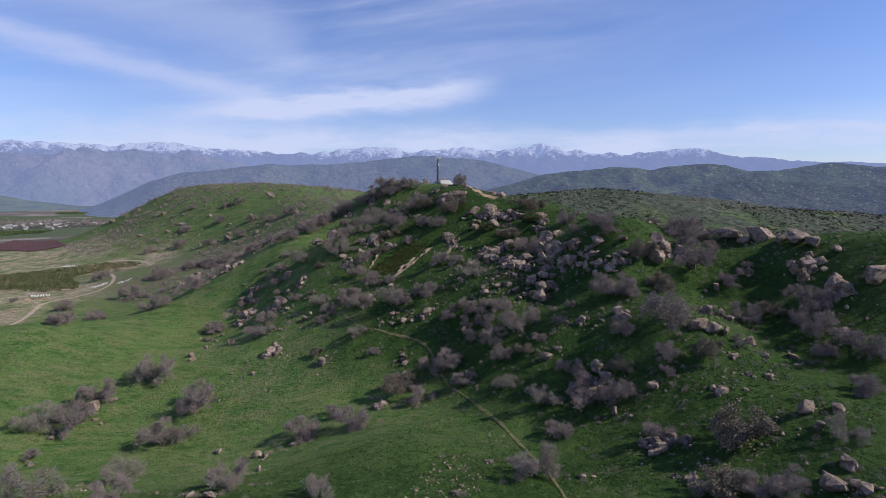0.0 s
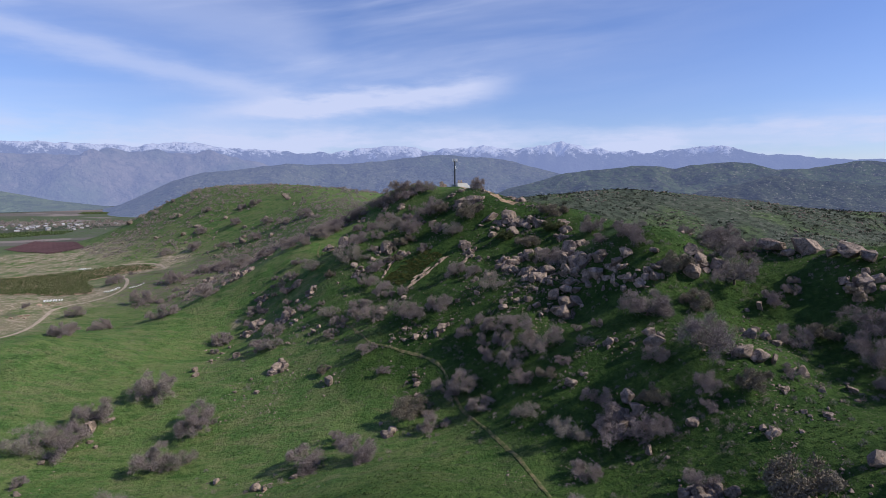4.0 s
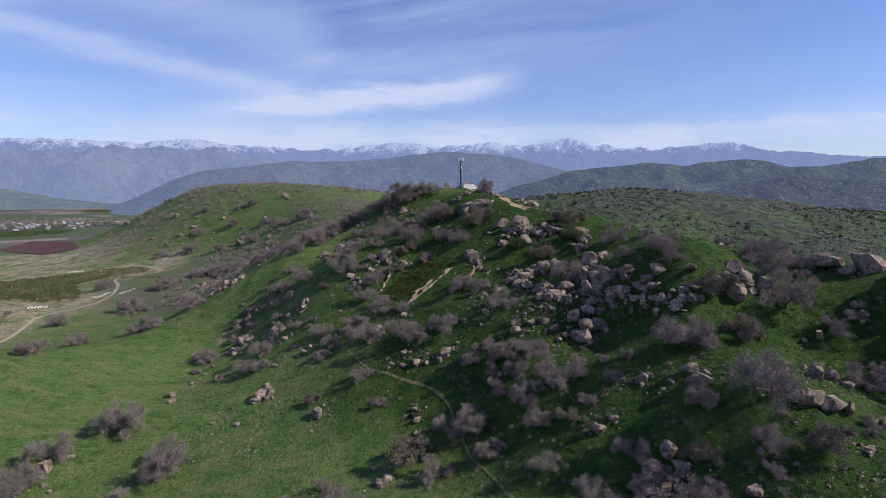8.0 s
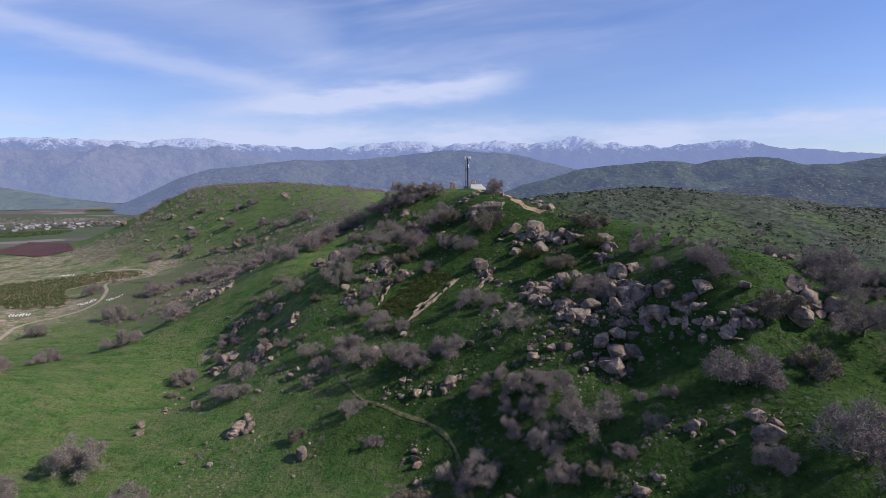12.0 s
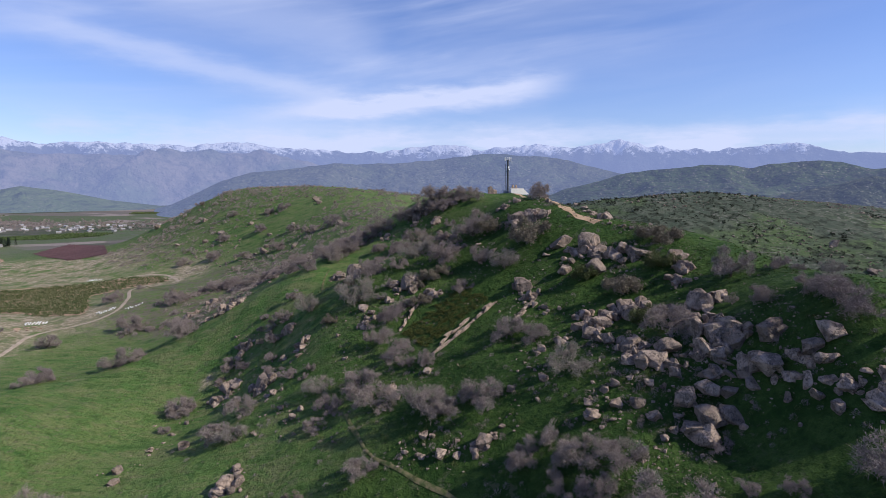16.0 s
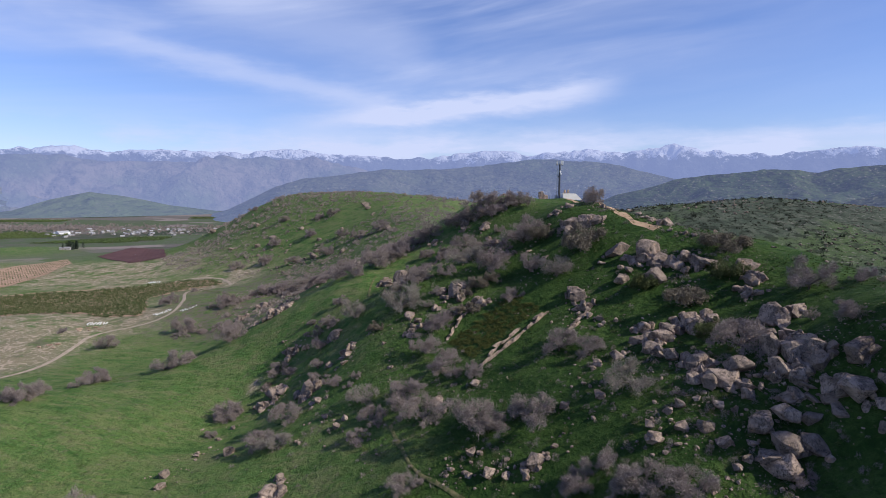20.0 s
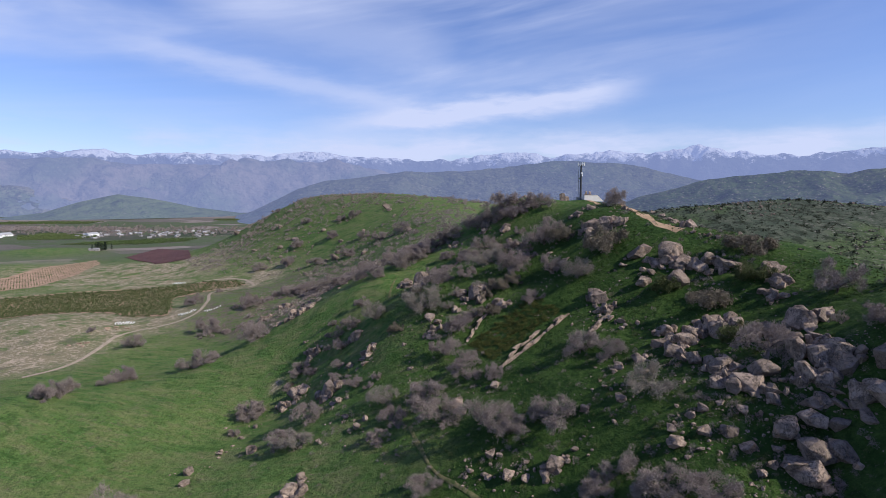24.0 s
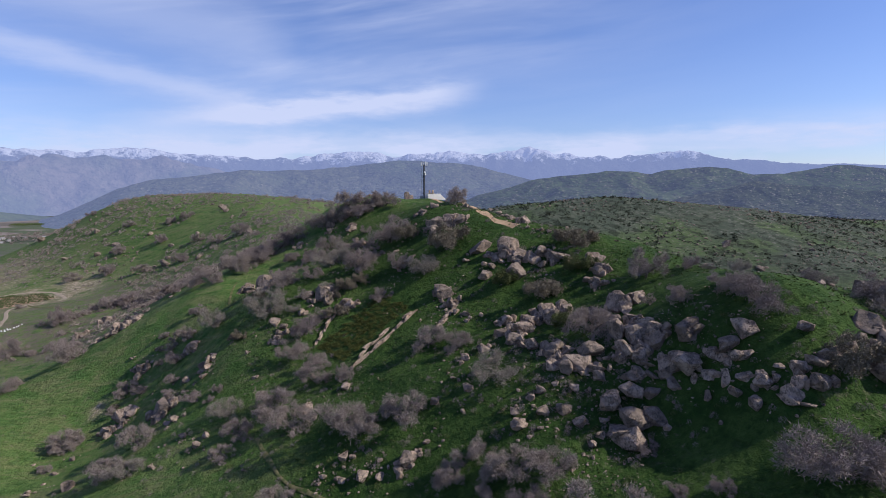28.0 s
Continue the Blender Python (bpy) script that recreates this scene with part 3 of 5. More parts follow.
    me = mesh_of(bpy.data.meshes.new(name), np.stack([x, y, z], -1).reshape(-1, 3), quads, mat)
    return tagged(new(name, me), label, "hills", kind="structure")


SNOW_CREST = [(-75, 0.05), (-60, 0.056), (-51.6, 0.056), (-46.8, 0.056), (-43.2, 0.065), (-39.5, 0.059), (-36.2, 0.063), (-32.8, 0.062), (-28.7, 0.060),
              (-25.5, 0.066), (-23.4, 0.067), (-20.2, 0.061), (-17.9, 0.058), (-15.9, 0.055), (-11.3, 0.054), (-8.7, 0.062), (-6.5, 0.066),
              (-3.8, 0.067), (-1.1, 0.057), (1.2, 0.066), (4.5, 0.068), (7.9, 0.062), (10.6, 0.067), (12.0, 0.074), (13.4, 0.067), (15.5, 0.061),
              (19.7, 0.053), (22.8, 0.059), (25.7, 0.063), (29.4, 0.049), (34.6, 0.039), (41.1, 0.033), (50, 0.03), (65, 0.03)]
BLUE_CREST = [(-75, 0.03), (-60, 0.028), (-51.7, 0.030), (-49.5, 0.045), (-46.8, 0.052), (-43.9, 0.051), (-41.3, 0.044), (-33.8, 0.043), (-29.7, 0.052),
              (-26.6, 0.054), (-22.2, 0.054), (-20.3, 0.046), (-18.2, 0.038), (-15.0, 0.019), (-12, 0.0), (-8, -0.04)]
CENTRE_CREST = [(-33, -0.05), (-30, -0.032), (-27.6, -0.012), (-25.6, 0.006), (-22.3, 0.020), (-18.9, 0.030), (-15.6, 0.038), (-11.7, 0.036), (-7.8, 0.040), (-4.5, 0.047), (-0.7, 0.053),
                (1.2, 0.054), (4.5, 0.049), (7.9, 0.039), (11.2, 0.023), (14.5, 0.007), (18, -0.02), (23, -0.052)]
EAST_CREST = [(0, -0.06), (4, -0.03), (7.3, -0.008), (10.1, 0.004), (12.8, 0.017), (15.0, 0.026), (19.2, 0.034), (23.3, 0.026), (26.2, 0.033), (29.5, 0.031),
              (31.7, 0.022), (33.9, 0.022), (36.3, 0.032), (37.8, 0.036), (41.1, 0.028), (50, 0.03), (65, 0.03)]
DARK_CREST = [(17, -0.08), (21, -0.045), (25.4, -0.016), (28.2, -0.003), (31.7, 0.011), (34.7, 0.006), (37.9, 0.0), (41.2, -0.004), (50, 0.0), (62, -0.02), (68, -0.08)]
DOME_CREST = [(-54, -0.04), (-50, -0.037), (-46.4, -0.029), (-43.8, -0.014), (-41.0, -0.003), (-38.3, -0.010), (-34.9, -0.024), (-31.0, -0.034), (-28.5, -0.04)]
KNOB_CREST = [(-70, -0.05), (-62, -0.02), (-55, -0.004), (-51.8, 0.003), (-49.6, 0.013), (-47.3, 0.007), (-44.5, -0.009), (-42, -0.022), (-39, -0.034)]
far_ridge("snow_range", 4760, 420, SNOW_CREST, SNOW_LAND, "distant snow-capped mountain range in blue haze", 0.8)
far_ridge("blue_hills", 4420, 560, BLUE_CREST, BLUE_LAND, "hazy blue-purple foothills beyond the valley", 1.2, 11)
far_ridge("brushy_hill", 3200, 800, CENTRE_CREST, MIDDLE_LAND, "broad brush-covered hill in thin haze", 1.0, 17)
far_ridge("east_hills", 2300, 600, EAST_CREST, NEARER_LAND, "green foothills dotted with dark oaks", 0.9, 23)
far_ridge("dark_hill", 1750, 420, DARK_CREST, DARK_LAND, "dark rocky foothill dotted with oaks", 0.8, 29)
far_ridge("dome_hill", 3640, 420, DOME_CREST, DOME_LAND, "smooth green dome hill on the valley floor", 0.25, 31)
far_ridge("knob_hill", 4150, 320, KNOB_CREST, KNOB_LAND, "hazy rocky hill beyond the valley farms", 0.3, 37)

# ---- things ----


def thing(name, label, category, group="", at=(0, 0, 0), turn=0.0):
    e = new(name)
    e.matrix_basis = pose(*at, 0, 0, turn)
    return tagged(e, label, category, group)


def part(name, me, mat, parent, label="", m=None):
    """One mesh object under a thing; me is a mesh or a bmesh."""
    if isinstance(me, bmesh.types.BMesh):
        data = bpy.data.meshes.new(name)
        me.to_mesh(data)
        me.free()
        me = data
    if mat and not me.materials:
        me.materials.append(mat)
    ob = new(name, me)
    ob.parent = parent
    if m is not None:
        ob.matrix_basis = m
    if label:
        ob["label"] = label
    return ob


def box(sx, sy, sz, x=0, y=0, z=0, bevel=0.0, bm=None, turn=0.0):
    """A box whose underside is centred on (x, y, z)."""
    bm = bm or bmesh.new()
    made = bmesh.ops.create_cube(bm, size=1.0, matrix=Matrix.Translation((x, y, z + sz / 2)) @ Matrix.Rotation(turn, 4, "Z") @ Matrix.Diagonal((sx, sy, sz, 1)))
    if bevel:
        edges = {e for v in made["verts"] for e in v.link_edges}
        bmesh.ops.bevel(bm, geom=list(edges), offset=bevel, segments=1, affect="EDGES")
    return bm


def tube(p, q, r0, r1=None, sides=8, bm=None):
    bm = bm or bmesh.new()
    p, q = Vector(p), Vector(q)
    d = q - p
    m = Matrix.Translation((p + q) / 2) @ d.to_track_quat("Z", "Y").to_matrix().to_4x4()
    bmesh.ops.create_cone(bm, cap_ends=True, segments=sides, radius1=r0, radius2=r0 if r1 is None else r1, depth=d.length, matrix=m)
    return bm


TX, TY = 10.0, 521.0
TZ = float(height(TX, TY))
mast = thing("cell_tower", "tall dark steel cell tower with pale antenna panels on top", "tower", at=(TX, TY, TZ - 0.1))
mast.scale = (1.1, 1.1, 1.16)
part("base_plate", box(2.0, 2.0, 0.4, bevel=0.05), CONCRETE, mast, "pale concrete footing")
part("pole", tube((0, 0, 0.4), (0, 0, 21.5), 0.72, 0.55, 14), STEEL, mast)
part("side_mast", tube((-1.5, 0.2, 0.1), (-1.5, 0.2, 19.0), 0.14, 0.10, 8), STEEL, mast, "thin lattice-like side mast")
for z in (4.0, 8.0, 12.0, 16.0):
    part("bracket", tube((-1.5, 0.2, z), (0, 0, z), 0.06), STEEL, mast)
bm = bmesh.new()
for k in range(3):
    a, b = k * 2 * math.pi / 3 + 0.5, (k + 1) * 2 * math.pi / 3 + 0.5
    tube((1.9 * math.cos(a), 1.9 * math.sin(a), 21.3), (1.9 * math.cos(b), 1.9 * math.sin(b), 21.3), 0.09, bm=bm, sides=6)
    tube((0, 0, 21.3), (1.9 * math.cos(a), 1.9 * math.sin(a), 21.3), 0.08, bm=bm, sides=6)
part("top_frame", bm, STEEL, mast)
for k in range(9):
    a = k * 2 * math.pi / 9 + 0.2
    arm = part("antenna_pipe", tube((1.9 * math.cos(a), 1.9 * math.sin(a), 20.3), (1.9 * math.cos(a), 1.9 * math.sin(a), 23.3), 0.05, sides=6), STEEL, mast)
    part("antenna_panel", box(0.42, 0.2, 2.2, 2.05 * math.cos(a), 2.05 * math.sin(a), 20.9, 0.03, turn=a + math.pi / 2), PANEL_WHITE, arm, "pale antenna panel")
for z, a in ((15.5, -0.6), (16.8, -1.0), (14.0, 2.6)):
    dish = bmesh.new()
    bmesh.ops.create_cone(dish, cap_ends=True, segments=18, radius1=0.65, radius2=0.5, depth=0.35,
                          matrix=Matrix.Translation((0.95 * math.cos(a), 0.95 * math.sin(a), z)) @ Matrix.Rotation(a, 4, "Z") @ Matrix.Rotation(math.pi / 2, 4, "Y"))
    part("dish", dish, PANEL_WHITE, mast, "round microwave dish")

wall_thing = thing("block_enclosure", "pale concrete block enclosure wall beside the tower", "wall", at=(TX + 6.0, TY - 3.5, float(height(TX + 6, TY - 3.5)) - 0.4), turn=14)
for name, sx, sy, x, y in (("front_wall", 9.0, 0.35, 0, -3.0), ("back_wall", 9.0, 0.35, 0, 3.0), ("side_wall", 0.35, 5.6, -4.3, 0), ("side_wall", 0.35, 5.6, 4.3, 0)):
    part(name, box(sx, sy, 4.1, x, y, 0, 0.03), CONCRETE, wall_thing)
    part("coping", box(sx + 0.12, sy + 0.12, 0.16, x, y, 4.1, 0.02), CONCRETE, wall_thing)
ramp = bmesh.new()
for p in ((4.5, -3.1, 0), (9.0, -3.1, 0), (4.5, -3.1, 4.0), (4.5, 2.6, 0), (9.0, 2.6, 0), (4.5, 2.6, 4.0)):
    ramp.verts.new(p)
ramp.verts.ensure_lookup_table()
for f in ((0, 1, 2), (3, 5, 4), (1, 4, 5, 2), (0, 3, 4, 1), (0, 2, 5, 3)):
    ramp.faces.new([ramp.verts[i] for i in f])
part("buttress", ramp, CONCRETE, wall_thing, "sloping pale buttress")
hut = thing("equipment_hut", "tan masonry equipment hut with two stubby vents", "building", at=(TX + 5.0, TY + 3.0, float(height(TX + 5, TY + 3)) - 0.3), turn=-4)
part("wall", box(4.6, 4.0, 5.4, 0, 0, 0, 0.05), TAN_BLOCK, hut)
part("roof", box(5.0, 4.4, 0.3, 0, 0, 5.4, 0.05), TAN_BLOCK, hut)
for x in (-1.2, 1.1):
    part("vent", box(1.3, 1.4, 2.0, x, 0, 5.7, 0.25), TAN_BLOCK, hut)
cabinet = thing("equipment_cabinet", "blue-grey steel equipment cabinet by the tower base", "cabinet", at=(TX - 1.6, TY - 4.6, float(height(TX - 1.6, TY - 4.6)) - 0.1))
part("body", box(3.2, 1.6, 2.3, 0, 0, 0.15, 0.04), BLUE_STEEL, cabinet)
part("plinth", box(3.4, 1.8, 0.15), CONCRETE, cabinet)
for x in (-0.8, 0.8):
    part("door", box(1.4, 0.06, 1.9, x, -0.83, 0.3, 0.01), BLUE_STEEL, cabinet)
fence = thing("wire_fence", "grey wire fence with steel posts on the hilltop", "fence", at=(TX - 6, TY - 6, float(height(TX - 6, TY - 6))))
for k in range(6):
    zz = float(height(TX - 11 + 2.2 * k, TY - 6)) - float(height(TX - 6, TY - 6))
    part("post", tube((-5 + 2.2 * k, 0, zz - 0.3), (-5 + 2.2 * k, 0, zz + 2.2), 0.05, sides=6), STEEL, fence)
    if k:
        for up in (0.5, 1.2, 1.9):
            part("wire", tube((-5 + 2.2 * (k - 1), 0, was + up), (-5 + 2.2 * k, 0, zz + up), 0.02, sides=4), STEEL, fence)
    was = zz

# ---- where the oaks and the boulders stand: x, y and the width, in metres ----
MAUVE_OAKS_A = [
    (-149, 267, 17.3), (-116, 239, 18), (-170, 247, 15.3), (-169, 225, 18), (-125, 213, 16.3), (-171, 198, 6.8), (-62, 123, 11.4), (-90, 113, 8.6),
    (-54, 198, 14), (-44, 212, 8.1), (-32, 192, 15.4), (-5, 210, 12), (1, 230, 12.5), (10, 229, 13.8), (-30, 255, 6.1), (15, 211, 10.5),
    (56, 185, 9.1), (44, 154, 9.6), (60, 167, 15.8), (70, 161, 9.3), (72, 133, 10.4), (30, 124, 12.9), (88, 166, 9.2), (86, 160, 6.8),
    (152, 153, 18), (135, 127, 9.9), (82, 95, 10.4), (88, 92, 8.7), (85, 218, 17.8), (95, 180, 18),
]
MAUVE_OAKS_B = [
    (129, 233, 17.3), (133, 252, 17.3), (138, 217, 10.4), (131, 190, 11.2), (153, 184, 14.6), (147, 172, 15.5), (117, 167, 6.3), (79, 188, 9.3),
    (92, 257, 13.5), (143, 159, 8), (146, 255, 9.7), (-151, 362, 12.7), (16, 261, 9.1), (10, 258, 9.1), (25, 251, 13), (34, 247, 11.9),
    (19, 248, 7.8), (27, 240, 10.3), (20, 238, 9.3), (42, 226, 16.4), (30, 225, 12.3), (32, 212, 9.3), (48, 210, 6.4), (85, 313, 12.3),
    (81, 278, 7.5), (91, 265, 10), (137, 265, 15.3), (58, 287, 13.1), (-310, 560, 18), (-190, 434, 18),
]
MAUVE_OAKS_C = [
    (-308, 626, 18), (-283, 662, 18), (-263, 663, 18), (-238, 649, 18), (-172, 534, 15.4), (-129, 456, 13.1), (-116, 451, 11.4), (-106, 463, 15.9),
    (-97, 472, 16.1), (-92, 482, 14.3), (-84, 486, 15.8), (-74, 488, 15.8), (-114, 420, 8.5), (-113, 401, 10.6), (-114, 388, 9.7), (-108, 370, 7.5),
    (-103, 355, 7.1), (-89, 341, 8.2), (-374, 839, 18), (-319, 808, 18), (-417, 841, 18), (-267, 790, 18), (-231, 807, 18), (-267, 850, 18),
    (-195, 788, 18), (-406, 966, 18), (-387, 897, 17.2), (-330, 892, 18), (-340, 948, 18), (-316, 949, 17.5),
]
MAUVE_OAKS_D = [
    (-155, 548, 11.9), (-534, 1114, 18), (-95, 478, 18), (-56, 481, 18), (-45, 480, 15.2), (-32, 472, 16.2), (-41, 488, 17), (-26, 480, 18),
    (-15, 474, 14.9), (-10, 408, 18), (-47, 454, 14.2), (-48, 394, 9.1), (-24, 391, 14.9), (-6, 381, 11.2), (-62, 392, 13.1), (-13, 364, 9.1),
    (-45, 356, 12), (-40, 363, 6.7), (-48, 342, 11), (-38, 335, 7.9), (-36, 325, 12), (-25, 319, 7.8), (-50, 315, 13.1), (-40, 302, 12.8),
    (-23, 290, 14.9), (-14, 286, 9.4), (-3, 285, 14.3), (6, 318, 12.2), (16, 311, 10.2), (-41, 273, 9.7),
]
MAUVE_OAKS_E = [
    (-61, 310, 9.3), (-65, 302, 7.8), (-150, 355, 10.2), (-105, 330, 11.3), (-110, 316, 12.4), (-137, 388, 11.4), (-148, 340, 5.2), (26, 434, 12),
    (-353, 518, 16.2), (-218, 407, 13.4), (-211, 413, 14.9), (-195, 446, 14), (-242, 342, 12.2), (-241, 334, 11.4), (-241, 368, 7.9), (-250, 390, 12.9),
    (-390, 654, 18), (-417, 543, 8.4), (-417, 741, 9), (-243, 332, 8.7),
]
MAUVE_OAKS = MAUVE_OAKS_A + MAUVE_OAKS_B + MAUVE_OAKS_C + MAUVE_OAKS_D + MAUVE_OAKS_E
GREY_OAKS_A = [
    (-114, 216, 12.4), (-183, 224, 18), (-127, 135, 18), (-113, 161, 14.8), (-34, 112, 9.7), (31, 193, 10.3), (44, 176, 12.7), (112, 105, 8.7),
    (-40, 406, 17.5), (6, 368, 13.7), (-67, 376, 17.4), (-95, 391, 13.6), (-70, 323, 12.1), (-101, 310, 11.5), (26, 285, 12.6),
]
GREY_OAKS = GREY_OAKS_A
BROWN_OAKS_A = [
    (-14, 222, 15.8), (-62, 269, 7.7), (73, 173, 9.3), (101, 162, 10.1), (91, 118, 15.8), (74, 100, 12.2), (105, 237, 14), (106, 219, 12.2),
    (142, 192, 11.4), (160, 199, 8.6), (42, 207, 8.7), (-2, 403, 14.8), (18, 379, 17), (-31, 379, 8.6), (-33, 364, 9.2), (51, 328, 16.3),
    (71, 352, 17),
]
BROWN_OAKS = BROWN_OAKS_A
GREEN_BUSHES_A = [
    (55, 301, 12.7), (68, 336, 11.1), (39, 344, 9.8),
]
GREEN_BUSHES = GREEN_BUSHES_A
BOULDERS_A = [
    (54.7, 262.2, 7), (60.9, 262, 8.1), (64.7, 259.9, 5.9), (60.2, 255.4, 8.2), (54.5, 254.9, 9.4), (55.8, 251.6, 9.6), (51.8, 258.9, 3.6), (49.6, 255.3, 4.2),
    (46.8, 252.8, 3.5), (45.4, 259.5, 4.3), (36.5, 264.8, 4.7), (34.7, 260.3, 2.3), (29.3, 263.2, 5.9), (29, 268, 3.7), (33.9, 270.3, 3.4), (37.3, 271.2, 3.4),
    (41.5, 271.9, 3.1), (46.2, 268.4, 3.4), (50, 266.9, 2.4), (42, 263.7, 5), (64.2, 254.1, 6.6), (54.1, 269.6, 5.2), (57.6, 270.9, 4.7), (54.3, 272.5, 5.6),
    (49.4, 276.1, 8.8), (54.1, 278.7, 9.3), (57.8, 274.7, 2.8), (63.1, 273.7, 8.8), (66.3, 271, 2.8), (65.4, 269.1, 4.9),
]
BOULDERS_B = [
    (65, 265.6, 3.4), (45.8, 275.1, 7), (49.9, 272.8, 3.5), (42.4, 277.8, 5.6), (40.9, 287.9, 3.7), (47.6, 288.3, 4.8), (35.2, 302.9, 7.1), (39.5, 294.3, 6.1),
    (38.7, 307.4, 8.8), (25, 305.2, 6), (25.2, 295.6, 2.7), (18.1, 302.8, 4.3), (17.4, 285.3, 4), (6.8, 286.5, 4.1), (13.2, 293, 2.6), (15.1, 290.6, 1.9),
    (30.9, 368.1, 12.1), (42.2, 361.1, 11.4), (46.4, 356.2, 7.8), (43.9, 345, 9.8), (34.6, 354.6, 4.9), (31.2, 350, 7.1), (55.3, 351.3, 7.7), (59.4, 347.1, 7.7),
    (62.1, 345, 6.7), (73.3, 337.2, 8.9), (75.6, 335.3, 5.1), (54.3, 345, 5.2), (64.3, 343.9, 4.8), (19.6, 343.7, 3.7),
]
BOULDERS_C = [
    (21.6, 332.4, 3.6), (7.2, 399, 3.4), (21.3, 328.7, 2.2), (17.9, 335.8, 2.7), (11.7, 332.5, 3.1), (-178.2, 441.8, 4.5), (-61, 367.6, 5.3), (-56, 363, 4.2),
    (-31.8, 448.5, 4.7), (-7.1, 396.2, 3.4), (-125.4, 368.2, 7.1), (-93.1, 334.5, 4), (-96.3, 334.6, 4.1), (-84.9, 321, 3.8), (-74.9, 316.2, 3.2), (-77.4, 313.2, 3.7),
    (-144.9, 409.5, 3.7), (-98.4, 361.8, 3.6), (-88.7, 354.7, 4), (-126.2, 318.2, 5.2), (-144, 302.7, 5.2), (-141.6, 336.7, 2.8), (-91.5, 310, 2.6), (-62.5, 337.9, 3.1),
    (-57.5, 328.3, 2.3), (-33.4, 303.1, 3.3), (-23.8, 312.7, 4.2), (-20.9, 279.1, 4.1), (-18.1, 278.3, 2.6), (-9.8, 274, 3.2),
]
BOULDERS_D = [
    (3.9, 273.2, 2.6), (-14.9, 270.8, 5), (-9.5, 269.3, 3.5), (-22.1, 273.1, 2.7), (-26.7, 275.8, 2.8), (6.7, 276.5, 1.6), (-55.1, 292.7, 1.9), (-140.1, 346.7, 2.3),
    (-142.9, 322.9, 2.5), (-405.4, 924.9, 14), (-461.6, 986.7, 14), (-420.1, 906.4, 12.4), (-614.5, 1104.6, 14), (-236.3, 764.6, 10.2), (-289.6, 804.2, 14), (-266.6, 951.1, 12.9),
    (-183.2, 777.6, 10.2), (-257.5, 936.2, 10.1), (-471.8, 920.8, 9.2), (-308, 869.6, 9.6), (-359.7, 929, 8.8), (-278.7, 882.7, 8), (-293.8, 824.2, 9.1), (-57.4, 257.8, 6.5),
    (-96.4, 265.4, 3.6), (-103.8, 279.9, 2.4), (-109, 269.5, 2.7), (-167.8, 241.4, 8.1), (-162.1, 248.8, 4.1), (-140.7, 295.4, 5.2),
]
BOULDERS_E = [
    (-91.6, 199, 4.1), (-163.2, 233.1, 3.3), (-174, 216.7, 3.2), (-166.5, 192, 3.9), (-71.8, 186.9, 4.4), (-67.8, 184.8, 3.6), (-62.6, 157.1, 3.8), (-58, 190.5, 3.3),
    (-13.1, 243.1, 4.1), (-14.5, 248.7, 3), (18.6, 134.7, 2.1), (5.6, 112.1, 2.6), (7.7, 116.3, 1.6), (-69.3, 114.6, 3.4), (-62.9, 112.9, 4.4), (-124.2, 143.8, 2.1),
    (-116.5, 147.9, 2.6), (-93.6, 281.2, 4.8), (49.2, 197.2, 5.5), (54, 199.4, 2.3), (67.6, 173.9, 8.4), (68.2, 165.2, 4.5), (65.7, 155.6, 4.2), (79.8, 157.4, 5.8),
    (44.5, 122.3, 3.2), (77.8, 127.1, 4.8), (91.4, 160.2, 2), (93.3, 147.9, 2.4), (109.5, 149, 2.5), (115.6, 146.9, 3.8),
]
BOULDERS_F = [
    (133.3, 162.2, 4.4), (122.7, 161.2, 2.7), (122.8, 169, 2.7), (109.4, 118.7, 7), (117.6, 116.8, 5.3), (87.7, 95.6, 6), (97.1, 88.9, 7.7), (101.1, 86.1, 3.5),
    (101.2, 83.4, 4.2), (109.6, 111.7, 3), (104, 93.9, 6.2), (103.8, 175.5, 8.7), (114.4, 173.4, 5.9), (116.6, 200.1, 3), (123.4, 203.6, 3.6), (122.7, 170.8, 3.7),
    (155.9, 166.1, 4.2), (74.3, 202.5, 2.8), (156.4, 252.9, 13.7), (165.9, 242, 14), (170.3, 219.9, 13.4), (172, 210.6, 11.4), (175.4, 200.8, 4.7), (409.6, 832.7, 14),
    (174.9, 175.9, 12.6), (165.7, 179.4, 8.7), (169, 228.6, 8.1), (158.2, 243.8, 7), (92.2, 239.8, 4.7), (77.9, 265.2, 9.4),
]
BOULDERS_G = [
    (74.3, 259.9, 11.8), (83.3, 254.3, 9.1), (94.3, 235.1, 6.6), (86.7, 254.4, 7.4), (148.8, 265.6, 6.6), (136.5, 272.8, 9.6), (121.9, 273.6, 3), (409.6, 758.8, 12.8),
    (118.1, 244.5, 9.7), (126, 242.6, 9.9), (115.6, 248.6, 8), (97.8, 246.2, 6.8), (99, 239.7, 6.3), (79.9, 263.6, 4.9), (79.9, 256.5, 6.5), (111.9, 236.3, 10.6),
    (61.4, 212.8, 2.4), (114.6, 192.3, 5.7), (123, 195.6, 4.7), (123.6, 188.6, 5), (109.2, 174.1, 7.2), (131.8, 217.7, 7), (79.9, 194.9, 8.8), (81.2, 203, 6),
    (83.4, 198.2, 5.1), (-13.6, 245.9, 4.2), (-13, 236.3, 3.2), (-141.8, 320.6, 2.7), (126.1, 1005.5, 8.8), (133.2, 972.3, 10.2),
]
